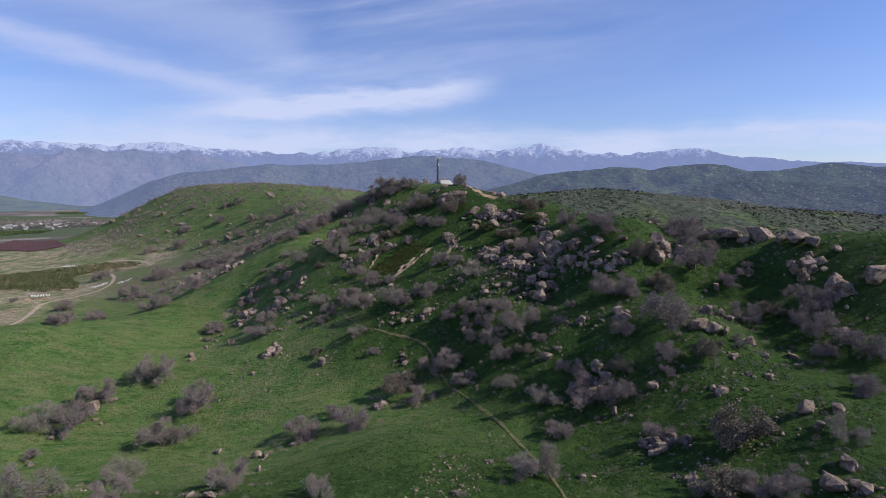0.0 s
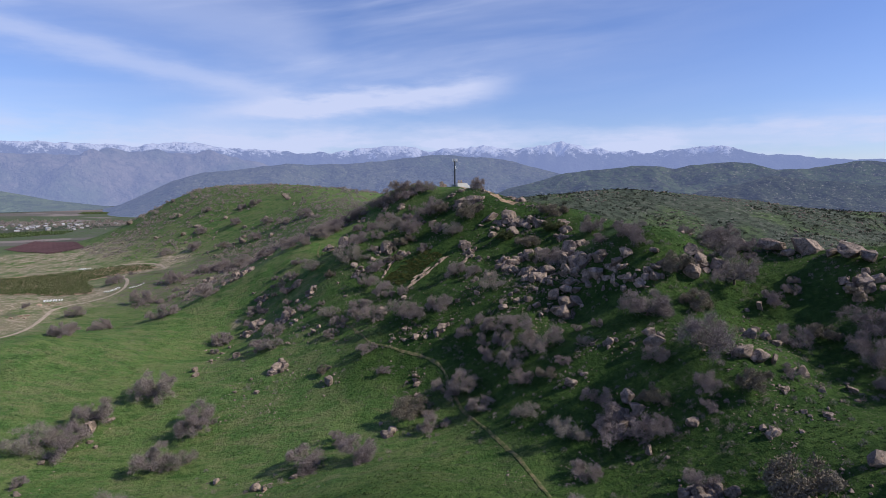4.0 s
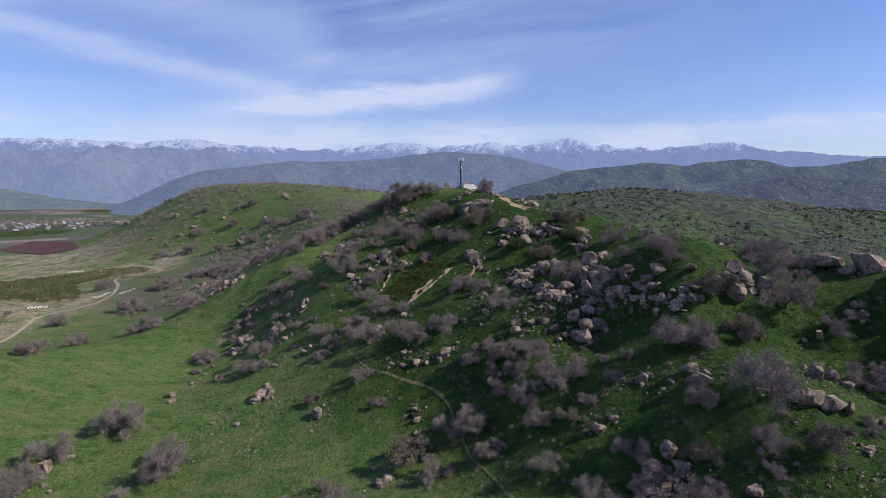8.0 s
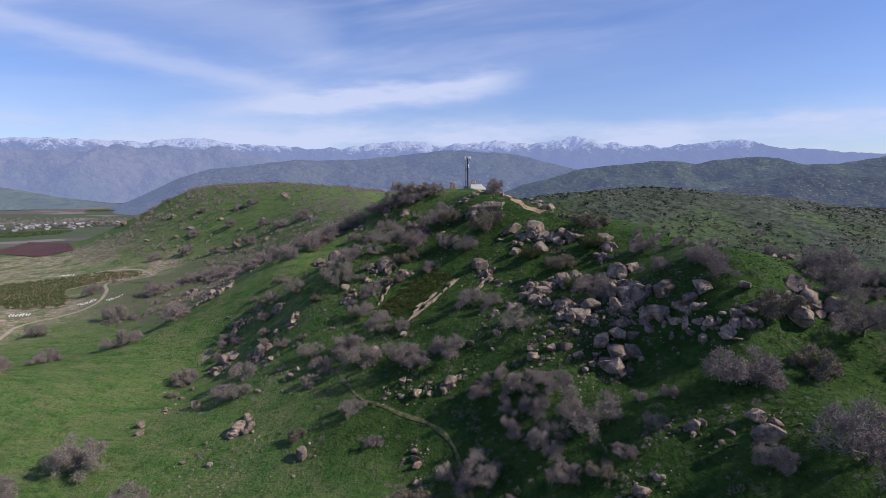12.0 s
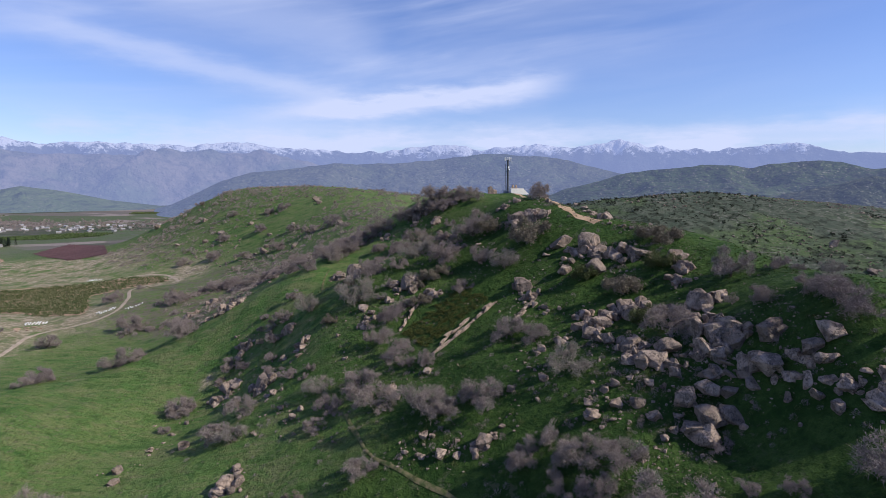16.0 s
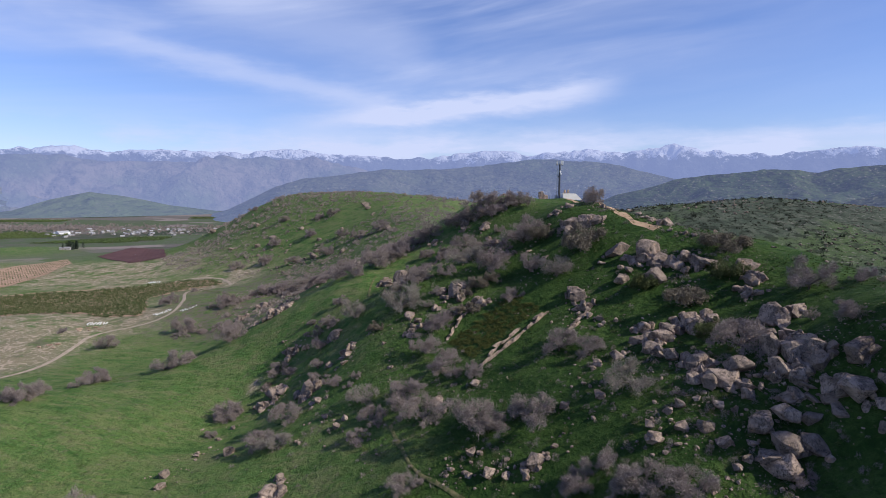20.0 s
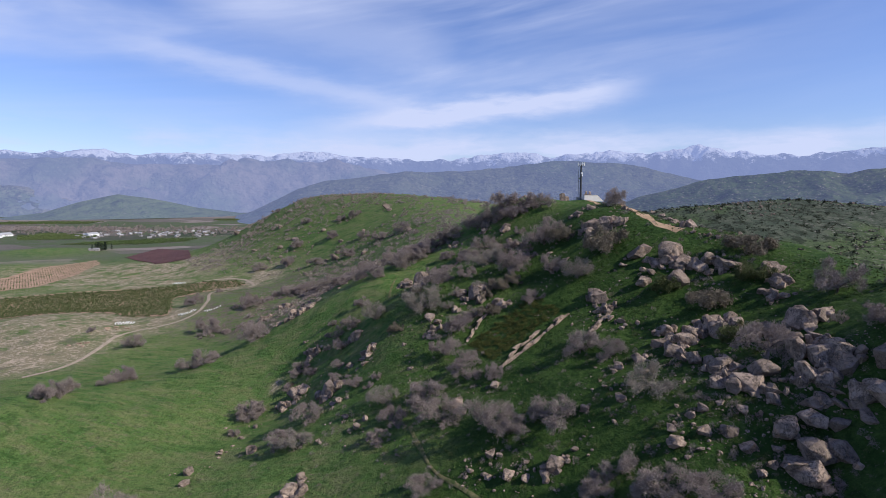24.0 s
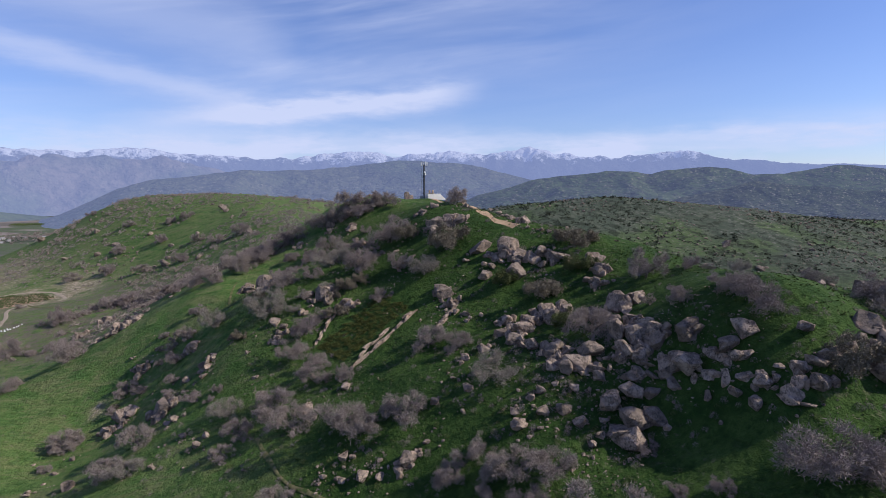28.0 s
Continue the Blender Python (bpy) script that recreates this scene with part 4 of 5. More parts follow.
BOULDERS_H = [
    (48.2, 398.1, 4), (49.7, 391.7, 4.2), (51.9, 383.5, 5.4), (54.8, 383.1, 6), (29, 417.6, 3), (31.7, 416.3, 3), (54, 375.4, 4.2), (59.3, 369.7, 3.1),
    (62.1, 366.9, 3.1), (29.6, 440.2, 4.5),
]
BOULDERS = BOULDERS_A + BOULDERS_B + BOULDERS_C + BOULDERS_D + BOULDERS_E + BOULDERS_F + BOULDERS_G + BOULDERS_H
OUTCROPS_A = [
    (44.9, 287.1, 10.6), (67.1, 277, 14), (69.7, 298.2, 14), (35.5, 319.3, 7.6), (50.1, 315.7, 13.4), (42.1, 316.5, 8.4), (70.4, 271.5, 8.8), (62.9, 301.6, 8),
    (72.4, 327.8, 10.3), (70.3, 320.8, 7.9), (13.7, 398.5, 11.8), (19.2, 397.2, 11.7), (25, 394, 8.9), (9.9, 402.3, 7.4), (13.4, 349.9, 9), (15.6, 342.7, 7.4),
    (-89.3, 435.6, 11.3), (-73.5, 403.1, 11.3), (-94.2, 434.7, 6.7), (-256.9, 605.8, 14), (-167.5, 445.6, 11.9), (-161.5, 448.9, 10.4), (-259.9, 570.2, 12.6), (-41.4, 377.5, 12.3),
    (-28.3, 367.8, 9.8), (-49.2, 368.9, 5.3), (-50.3, 478.5, 9.4), (-41.3, 478.3, 7.2), (-70, 475.9, 8), (-21.3, 405.3, 7),
]
OUTCROPS_B = [
    (-62.7, 456.8, 6.9), (-3.6, 381.8, 7.5), (-36.3, 465.7, 8.4), (-25.9, 424.3, 6.2), (-53.3, 486.6, 6.7), (-103.9, 347.1, 13.8), (-130.4, 368.8, 12.5), (-135.3, 400.1, 9.7),
    (-104.8, 387.3, 7.7), (-89.5, 363.4, 9.2), (-36.5, 309.1, 6.3), (-91, 284.9, 10), (-90.8, 292.5, 5.3), (-1.7, 270.3, 8), (-134.5, 361.5, 8.9), (-22.7, 212.5, 7.5),
    (68.4, 112.3, 2.9), (71, 130.7, 9.9), (61, 175.1, 14), (71.5, 108.5, 5.8), (96.6, 142.8, 6), (110.8, 160.8, 5.2), (164.6, 202.3, 14), (164.2, 184.4, 12.1),
    (67.1, 209.5, 6.8), (85.1, 242.2, 7),
]
OUTCROPS = OUTCROPS_A + OUTCROPS_B

# ---- oaks ----


def limbs(rng, spread_out, tall):
    """The forking limbs of a tree with a crown one metre wide: rows of start, end, radius at the start, radius at the end."""
    rows, tips = [], []

    def fork(p, d, length, r, level):
        q = p + d * length
        if level < 3:
            rows.append((p, q, r, r * 0.62))
        if level == 3:
            tips.append((q, d))
            return
        if level >= 1:
            tips.append(((p + q) / 2, d))
        for _ in range(3 if level < 2 else rng.integers(3, 5)):
            e = d * 0.75 + rng.normal(0, 0.55, 3) + np.array([0, 0, 0.14 * tall])
            e[2] = max(e[2], -0.25)
            e /= np.linalg.norm(e)
            fork(q, e, length * rng.uniform(0.55, 0.82), r * 0.6, level + 1)

    base = np.array([0.0, 0.0, -0.06])
    lean = np.array([rng.normal(0, 0.12), rng.normal(0, 0.12), 1.0])
    fork_at = base + lean / np.linalg.norm(lean) * (0.07 + 0.06 * tall)
    rows.append((base, fork_at, 0.022, 0.017))
    for k in range(rng.integers(6, 8)):
        a = k * 2.4 + rng.uniform(-0.5, 0.5)
        d = np.array([math.cos(a) * spread_out, math.sin(a) * spread_out, (0.12 if k % 2 else 0.75) * rng.uniform(0.7, 1.4) * tall + 0.1])
        fork(fork_at, d / np.linalg.norm(d), rng.uniform(0.15, 0.20), 0.010, 1)
    return rows, tips


def tubes(rows, sides):
    """One mesh of tapered limbs."""
    a, b = np.array([r[0] for r in rows]), np.array([r[1] for r in rows])
    ra, rb = np.array([r[2] for r in rows]), np.array([r[3] for r in rows])
    d = b - a
    d /= np.linalg.norm(d, axis=1, keepdims=True)
    u = np.cross(d, np.where(np.abs(d[:, 2:]) > 0.9, [[1.0, 0, 0]], [[0, 0, 1.0]]))
    u /= np.linalg.norm(u, axis=1, keepdims=True)
    v = np.cross(d, u)
    ang = np.arange(sides) * 2 * math.pi / sides
    ring = np.cos(ang)[None, :, None] * u[:, None] + np.sin(ang)[None, :, None] * v[:, None]
    co = np.concatenate([a[:, None] + ring * ra[:, None, None], b[:, None] + ring * rb[:, None, None]], 1)
    k, j = np.arange(len(rows))[:, None] * 2 * sides, np.arange(sides)[None]
    nxt = (j + 1) % sides
    quads = np.stack([k + j, k + nxt, k + nxt + sides, k + j + sides], -1).reshape(-1, 4)
    ends = {tuple(np.round(q, 6)): i for i, q in enumerate(b)}
    joint = [(2 * sides * i, 2 * sides * i + 1, 2 * sides * ends[s] + sides + 1, 2 * sides * ends[s] + sides) for i, s in enumerate(tuple(np.round(p, 6)) for p in a) if s in ends]
    return co.reshape(-1, 3), np.concatenate([quads, np.array(joint)])


def sprays(rng, tips, each, length, wide, droop=0.0):
    """Slender triangles fanning out from the ends of the limbs."""
    p = np.repeat(np.array([t[0] for t in tips]), each, 0)
    d = np.repeat(np.array([t[1] for t in tips]), each, 0)
    n = len(p)
    d = d * 0.6 + rng.normal(0, 0.75, (n, 3)) + [0, 0, 0.12 - droop]
    d /= np.linalg.norm(d, axis=1, keepdims=True)
    p = p + d * rng.uniform(0, 0.5, (n, 1)) * length + rng.normal(0, 0.042, (n, 3))
    side = np.cross(d, rng.normal(0, 1, (n, 3)))
    side /= np.linalg.norm(side, axis=1, keepdims=True) + 1e-9
    ln = length * rng.uniform(0.5, 1.3, (n, 1))
    co = np.stack([p - side * wide / 2, p + side * wide / 2, p + d * ln], 1).reshape(-1, 3)
    return co, np.arange(3 * n).reshape(-1, 3)


def leaves(rng, tips, each, size):
    """Small leaf sprays in loose clumps."""
    p = np.repeat(np.array([t[0] for t in tips]), each, 0)
    n = len(p)
    p = p + rng.normal(0, 0.045, (n, 3))
    a, b = rng.normal(0, 1, (n, 3)), rng.normal(0, 1, (n, 3))
    a /= np.linalg.norm(a, axis=1, keepdims=True)
    b /= np.linalg.norm(b, axis=1, keepdims=True)
    s = size * rng.uniform(0.6, 1.4, (n, 1))
    co = np.stack([p - a * s / 2, p + a * s / 2, p + b * s], 1).reshape(-1, 3)
    return co, np.arange(3 * n).reshape(-1, 3)


def tree_kind(name, seed, style, mat):
    """The two meshes of a kind of tree, one metre wide."""
    rng = np.random.default_rng(seed)
    rows, tips = limbs(rng, rng.uniform(0.95, 1.25), {"bare": 0.95, "open": 0.9, "leafy": 0.85}[style])
    reach = np.percentile(np.hypot(*np.array([t[0] for t in tips])[:, :2].T), 80) * 2 + 0.04
    rows = [(a / reach, b / reach, r / reach, s / reach) for a, b, r, s in rows]
    tips = [(p / reach, d) for p, d in tips]
    wood = mesh_of(bpy.data.meshes.new("trunk"), *tubes(rows, 4), BARK, smooth=True)
    if style == "bare":
        co, tri = sprays(rng, tips, 88, 0.062, 0.0098)
    elif style == "open":
        co, tri = sprays(rng, tips, 62, 0.070, 0.0085)
    else:
        co, tri = leaves(rng, tips, 95, 0.030)
    crown = mesh_of(bpy.data.meshes.new("crown"), co, tri, mat, smooth=False)
    return wood, crown


def plant(kinds, places, name, label, category, group, seed):
    """A tree with its trunk and crown at each place; the trees of a kind share their meshes."""
    rng = np.random.default_rng(seed)
    for x, y, wide in places:
        wood, crown = kinds[rng.integers(len(kinds))]
        tree = tagged(new(name), label, category, group)
        s = wide * rng.uniform(0.95, 1.1)
        tree.matrix_basis = pose(x, y, float(height(x, y)) - 0.15, 0, 0, rng.uniform(0, 360)) @ Matrix.Diagonal((s, s, s * rng.uniform(0.85, 1.1), 1))
        part("trunk", wood, None, tree)
        part("crown", crown, None, tree)


MAUVE_KINDS = [tree_kind("oak", 100 + k, "bare", MAUVE) for k in range(7)]
GREY_KINDS = [tree_kind("oak", 200 + k, "open", GREY) for k in range(4)]
BROWN_KINDS = [tree_kind("oak", 300 + k, "leafy", BROWN) for k in range(3)]
plant(MAUVE_KINDS, MAUVE_OAKS, "oak_tree", "leafless oak tree with dense mauve-grey twigs", "tree", "oaks on the hillside", 1)
plant(GREY_KINDS, GREY_OAKS, "oak_tree", "bare grey oak tree with open crooked branches", "tree", "oaks on the hillside", 2)
plant(BROWN_KINDS, BROWN_OAKS, "oak_tree", "oak tree still holding dull brown leaves", "tree", "oaks on the hillside", 3)
def thicket(count, x0, x1, y0, y1, sizes, seed, low=-0.2):
    """Spots for scrubby trees in a stretch of hillside, thick here and thin there, clear of the trees already placed."""
    rng, out = np.random.default_rng(seed), []
    taken = MAUVE_OAKS + GREY_OAKS + BROWN_OAKS
    while len(out) < count:
        x, y, w = rng.uniform(x0, x1), rng.uniform(y0, y1), rng.uniform(*sizes)
        if float(rough(x, y, 45, 3, seed)) > low and all(math.hypot(x - a, y - b) > 0.38 * (w + c) for a, b, c in taken):
            out.append((x, y, w))
            taken = taken + [(x, y, w)]
    return out


SCRUB = thicket(30, -78, -12, 362, 462, (4.5, 8.5), 91) + thicket(16, -140, -60, 330, 420, (3.5, 7.0), 94) + thicket(18, 55, 150, 215, 320, (4.0, 7.5), 92)
plant(MAUVE_KINDS[:4] + GREY_KINDS[:2], SCRUB[::2], "scrub_oak", "small leafless scrub oak with mauve-grey twigs", "tree", "scrub oaks on the hillside", 5)
plant(BROWN_KINDS[:2] + MAUVE_KINDS[4:], SCRUB[1::2], "scrub_oak", "small scrub oak with dull grey-brown foliage", "tree", "scrub oaks on the hillside", 6)
plant([tree_kind("bush", 400 + k, "leafy", GREEN_LEAF) for k in range(2)], GREEN_BUSHES, "bush",
      "rounded olive-green leafy bush among boulders", "bush", "bushes on the hillside", 4)

# ---- boulders ----


def rock_mesh(name, seed, count, square, worn):
    """A blunt granite rock one metre wide: the hull of scattered points, its edges worn and its faces a little uneven."""
    rng = np.random.default_rng(seed)
    d = rng.normal(0, 1, (count, 3))
    d /= (np.abs(d) ** square).sum(1, keepdims=True) ** (1 / square)
    d *= rng.uniform(0.86, 1.0, (count, 1))
    bm = bmesh.new()
    for p in d:
        bm.verts.new(p)
    made = bmesh.ops.convex_hull(bm, input=bm.verts[:])
    bmesh.ops.delete(bm, geom=[v for v in bm.verts if not v.link_faces], context="VERTS")
    bmesh.ops.dissolve_limit(bm, angle_limit=radians(13), verts=bm.verts[:], edges=bm.edges[:])
    bmesh.ops.bevel(bm, geom=bm.edges[:], offset=worn, segments=2, profile=0.6, affect="EDGES", clamp_overlap=True)
    bmesh.ops.triangulate(bm, faces=bm.faces[:])
    for reach in (0.7, 0.42, 0.3):
        bmesh.ops.subdivide_edges(bm, edges=[e for e in bm.edges if e.calc_length() > reach], cuts=1)
        bmesh.ops.triangulate(bm, faces=bm.faces[:])
    bm.normal_update()
    shift = Vector(rng.uniform(-50, 50, 3))
    ahead = {v: v.normal.copy() for v in bm.verts}
    for v in bm.verts:
        dent = 0.055 * noise.fractal(v.co * 1.3 + shift, 1.0, 2.0, 3) + 0.03 * noise.fractal(v.co * 4.2 + shift, 0.9, 2.1, 3)
        crack = noise.noise(Vector((v.co.x * 1.1, v.co.y * 1.1, v.co.z * 2.2)) + shift)
        v.co += ahead[v] * (dent - 0.10 * max(0.0, 1 - abs(crack) * 14))
    size = max(v.co.x for v in bm.verts) - min(v.co.x for v in bm.verts)
    bmesh.ops.scale(bm, vec=(1 / size,) * 3, verts=bm.verts)
    me = bpy.data.meshes.new(name)
    bm.to_mesh(me)
    bm.free()
    me.polygons.foreach_set("use_smooth", np.full(len(me.polygons), True))
    me.set_sharp_from_angle(angle=radians(38))
    me.materials.append(GRANITE)
    return me


BOULDER_KINDS = [rock_mesh("boulder", 500 + k, 20, 2.8, 0.10) for k in range(12)]
BLOCK_KINDS = [rock_mesh("block", 560 + k, 13, 7.0, 0.045) for k in range(12)]


def lay_boulders(places, label, group, seed, flat=(0.6, 1.0)):
    rng = np.random.default_rng(seed)
    for x, y, wide in places:
        wide *= 0.95
        kinds = BLOCK_KINDS if rng.uniform() < 0.75 else BOULDER_KINDS
        b = tagged(new("boulder", kinds[rng.integers(12)]), label, "boulder", group)
        tall = wide * rng.uniform(*flat)
        b.matrix_basis = pose(x, y, float(height(x, y)) + tall * 0.2, rng.uniform(-18, 18), rng.uniform(-18, 18), rng.uniform(0, 360)) @ Matrix.Diagonal((wide * 0.95, wide * rng.uniform(0.6, 0.9), tall * 0.8, 1))


def lay_outcrops(places, label, group, seed):
    """Masses of jointed rock: one great block and several lesser ones leaning on it."""
    rng = np.random.default_rng(seed)
    for x, y, wide in places:
        wide *= 0.92
        z = float(height(x, y))
        mass = thing("rock_outcrop", label, "rock outcrop", group, (x, y, z), rng.uniform(0, 360))
        turn = mass.matrix_basis.to_euler().z
        count = 5 + int(wide / 1.3)
        for k in range(count):
            s = wide * (rng.uniform(0.6, 0.85) if k == 0 else rng.uniform(0.15, 0.55))
            a, r = rng.uniform(0, 2 * math.pi), 0 if k == 0 else wide * rng.uniform(0.2, 0.62)
            u, v = r * math.cos(a), r * math.sin(a) * 0.8
            wx, wy = x + u * math.cos(turn) - v * math.sin(turn), y + u * math.sin(turn) + v * math.cos(turn)
            tall = s * rng.uniform(0.7, 1.1)
            kinds = BLOCK_KINDS if rng.uniform() < 0.75 else BOULDER_KINDS
            part("block", kinds[rng.integers(12)], None, mass, "", pose(u, v, float(height(wx, wy)) - z + tall * 0.1, rng.uniform(-20, 20), rng.uniform(-20, 20), rng.uniform(0, 360))
                 @ Matrix.Diagonal((s, s * rng.uniform(0.6, 0.95), tall, 1)))


lay_outcrops(OUTCROPS, "fractured granite outcrop of stacked weathered blocks", "rock outcrops on the hillside", 11)
rng = np.random.default_rng(35)
ledges = []
while len(ledges) < 26:
    x, y = rng.uniform(-70, 15), rng.uniform(350, 440)
    if float(rough(x, y, 35, 3, 37)) > 0.0:
        ledges.append((x, y, rng.uniform(2.6, 5.5)))
lay_outcrops(ledges, "low fractured granite outcrop among scrub and grass", "rock outcrops on the hillside", 39)
lay_boulders([p for p in BOULDERS if p[2] >= 5], "large weathered granite boulder on the green hillside", "great boulders on the hillside", 13)
lay_boulders([p for p in BOULDERS if p[2] < 5], "small pale granite boulder lying in green grass", "boulders on the hillside", 12)


def strew(name, base, spots, sizes, mat, label, category, seed, sink=0.1, squash=(0.6, 1.0), smooth=False):
    """Many small copies of a few shapes joined into one mesh, laid on the ground."""
    rng = np.random.default_rng(seed)
    xs_, ys_ = spots
    n = len(xs_)
    zs_ = height(xs_, ys_)
    cos, tris, at = [], [], 0
    pick = rng.integers(0, len(base), n)
    for k, (co, tri) in enumerate(base):
        i = np.nonzero(pick == k)[0]
        if not len(i):
            continue
        a, s = rng.uniform(0, 2 * math.pi, len(i)), np.asarray(sizes)[i]
        c_, s_ = np.cos(a)[:, None], np.sin(a)[:, None]
        q = rng.uniform(*squash, len(i))
        x = (co[None, :, 0] * c_ - co[None, :, 1] * s_) * s[:, None] + xs_[i][:, None]
        y = (co[None, :, 0] * s_ + co[None, :, 1] * c_) * s[:, None] + ys_[i][:, None]
        z = co[None, :, 2] * (s * q)[:, None] + (zs_[i] - sink * s)[:, None]
        cos.append(np.stack([x, y, z], -1).reshape(-1, 3))
        tris.append((tri[None] + (np.arange(len(i)) * len(co))[:, None, None] + at).reshape(-1, 3))
        at += len(i) * len(co)
    me = mesh_of(bpy.data.meshes.new(name), np.concatenate(cos), np.concatenate(tris), mat, smooth=smooth)
    return tagged(new(name, me), label, category, kind="stuff")


def stone_shape(seed):
    rng = np.random.default_rng(seed)
    bm = bmesh.new()
    bmesh.ops.create_icosphere(bm, subdivisions=1, radius=0.5)
    co = np.array([v.co[:] for v in bm.verts]) * (1 + rng.uniform(-0.3, 0.3, (len(bm.verts), 1))) * rng.uniform(0.7, 1.2, (1, 3)) + [0, 0, 0.2]
    tri = np.array([[v.index for v in f.verts] for f in bm.faces])
    bm.free()
    return co, tri


STONES = [stone_shape(700 + k) for k in range(6)]


def near_all(places, count, reach, seed):
    """Random spots round given places."""
    rng = np.random.default_rng(seed)
    p = np.array(places)[rng.integers(0, len(places), count)]
    r = np.abs(rng.normal(0, reach, count)) + p[:, 2] * 0.4
    a = rng.uniform(0, 2 * math.pi, count)
    return p[:, 0] + r * np.cos(a), p[:, 1] + r * np.sin(a)


def chip_shape(seed):
    rng = np.random.default_rng(seed)
    co = np.array([(1, 0, 0), (-1, 0, 0), (0, 1, 0), (0, -1, 0), (0, 0, 1)], float) * 0.5 * rng.uniform(0.6, 1.3, (5, 1)) + rng.normal(0, 0.08, (5, 3))
    return co, np.array([(0, 2, 4), (2, 1, 4), (1, 3, 4), (3, 0, 4)])


rng = np.random.default_rng(30)
n = 60000
tx, ty = rng.uniform(-210, 250, n), rng.uniform(90, 450, n)
keep = (rough(tx, ty, 40, 4, 65) > 0.62) & (tx > -140) & (broad(tx, ty) > -16)
tx, ty = tx[keep], ty[keep]
strew("rubble", [chip_shape(720 + k) for k in range(8)], (tx, ty), 0.2 + rng.exponential(0.3, len(tx)).clip(0, 1.6), GRANITE, "small broken granite rubble in the grass", "rubble", 34, 0.0)
rng = np.random.default_rng(31)
spots = near_all(BOULDERS + OUTCROPS, 2400, 5.0, 32)
strew("loose_stones", STONES, spots, 0.3 + rng.exponential(0.42, 2400).clip(0, 2.4), GRANITE, "loose pale granite stones scattered in the grass", "stones", 33)

# ---- brush, tufts and far trees ----


def twig_clump(seed, count, tall=0.8):
    rng = np.random.default_rng(seed)
    a, up = rng.uniform(0, 2 * math.pi, count), rng.uniform(0.05, 1.0, count)
    r = 0.5 * np.sqrt(1 - up**2 * 0.8) * rng.uniform(0.4, 1.0, count)
    p = np.stack([np.cos(a) * r, np.sin(a) * r, up * tall * rng.uniform(0.5, 1, count)], -1)
    d = p / (np.linalg.norm(p, axis=1, keepdims=True) + 1e-6) + rng.normal(0, 0.5, (count, 3))
    return p, d


def twig_shape(seed, count, length, wide, tall=0.8):
    rng = np.random.default_rng(seed + 5)
    p, d = twig_clump(seed, count, tall)
    d /= np.linalg.norm(d, axis=1, keepdims=True)
    side = np.cross(d, rng.normal(0, 1, p.shape))
    side /= np.linalg.norm(side, axis=1, keepdims=True) + 1e-9
    co = np.stack([p - d * length / 2 - side * wide / 2, p - d * length / 2 + side * wide / 2, p + d * length / 2], 1).reshape(-1, 3)
    return co, np.arange(3 * count).reshape(-1, 3)


def leaf_shape(seed, count, size, tall=0.8):
    rng = np.random.default_rng(seed + 9)
    p, _ = twig_clump(seed, count, tall)
    a, b = rng.normal(0, 1, p.shape), rng.normal(0, 1, p.shape)
    a, b = a / np.linalg.norm(a, axis=1, keepdims=True), b / np.linalg.norm(b, axis=1, keepdims=True)
    co = np.stack([p - a * size / 2, p + a * size / 2, p + b * size], 1).reshape(-1, 3)
    return co, np.arange(3 * count).reshape(-1, 3)


def tuft_shape(seed):
    rng = np.random.default_rng(seed)
    a = rng.uniform(0, 2 * math.pi, 5)
    base = np.stack([np.cos(a), np.sin(a), np.zeros(5)], -1) * 0.22
    out = np.stack([np.cos(a), np.sin(a), np.zeros(5)], -1) * 0.3 + rng.normal(0, 0.1, (5, 3))
    side = np.stack([-np.sin(a), np.cos(a), np.zeros(5)], -1) * 0.2
    co = np.stack([base - side, base + side, base + out * [1, 1, 0] + [0, 0, 0.42]], 1).reshape(-1, 3)
    return co, np.arange(15).reshape(-1, 3)


OAKS = MAUVE_OAKS + GREY_OAKS + BROWN_OAKS
FACE_OAKS = [p for p in OAKS if p[0] > -95]
rng = np.random.default_rng(41)
n = 2000
spots = near_all(FACE_OAKS + [p for p in BOULDERS if p[0] > -130], n, 9.0, 42)
strew("low_brush", [twig_shape(800 + k, 150, 0.20, 0.028) for k in range(4)], spots, rng.uniform(0.9, 3.2, n), MAUVE, "low grey-mauve brush between the rocks", "brush", 43)
n = 420
spots = near_all([p for p in BOULDERS if p[0] > -60 and p[1] > 200], n, 8.0, 44)
strew("green_brush", [leaf_shape(820 + k, 240, 0.075) for k in range(3)], spots, rng.uniform(0.9, 2.6, n), GREEN_LEAF, "low olive-green brush between the rocks", "brush", 45)
n = 40000
tx, ty = rng.uniform(-120, 240, n), rng.uniform(110, 430, n)
keep = (broad(tx, ty) > -2) & (rough(tx, ty, 22, 3, 61) > -0.25)
tx, ty = tx[keep], ty[keep]
strew("lush_grass_tufts", [tuft_shape(840 + k) for k in range(4)], (tx, ty), rng.uniform(0.4, 1.2, len(tx)), BLADE, "lush tufts of spring grass on the hillside", "grass", 46, 0.02)

n = 26000
tx, ty = rng.uniform(-330, -40, n), rng.uniform(120, 440, n)
keep = rough(tx, ty, 30, 3, 63) > -0.1
tx, ty = tx[keep], ty[keep]
strew("meadow_tufts", [tuft_shape(850 + k) for k in range(4)], (tx, ty), rng.uniform(0.35, 0.95, len(tx)), MEADOW_BLADE, "olive tufts of grazed meadow grass", "grass", 57, 0.02)

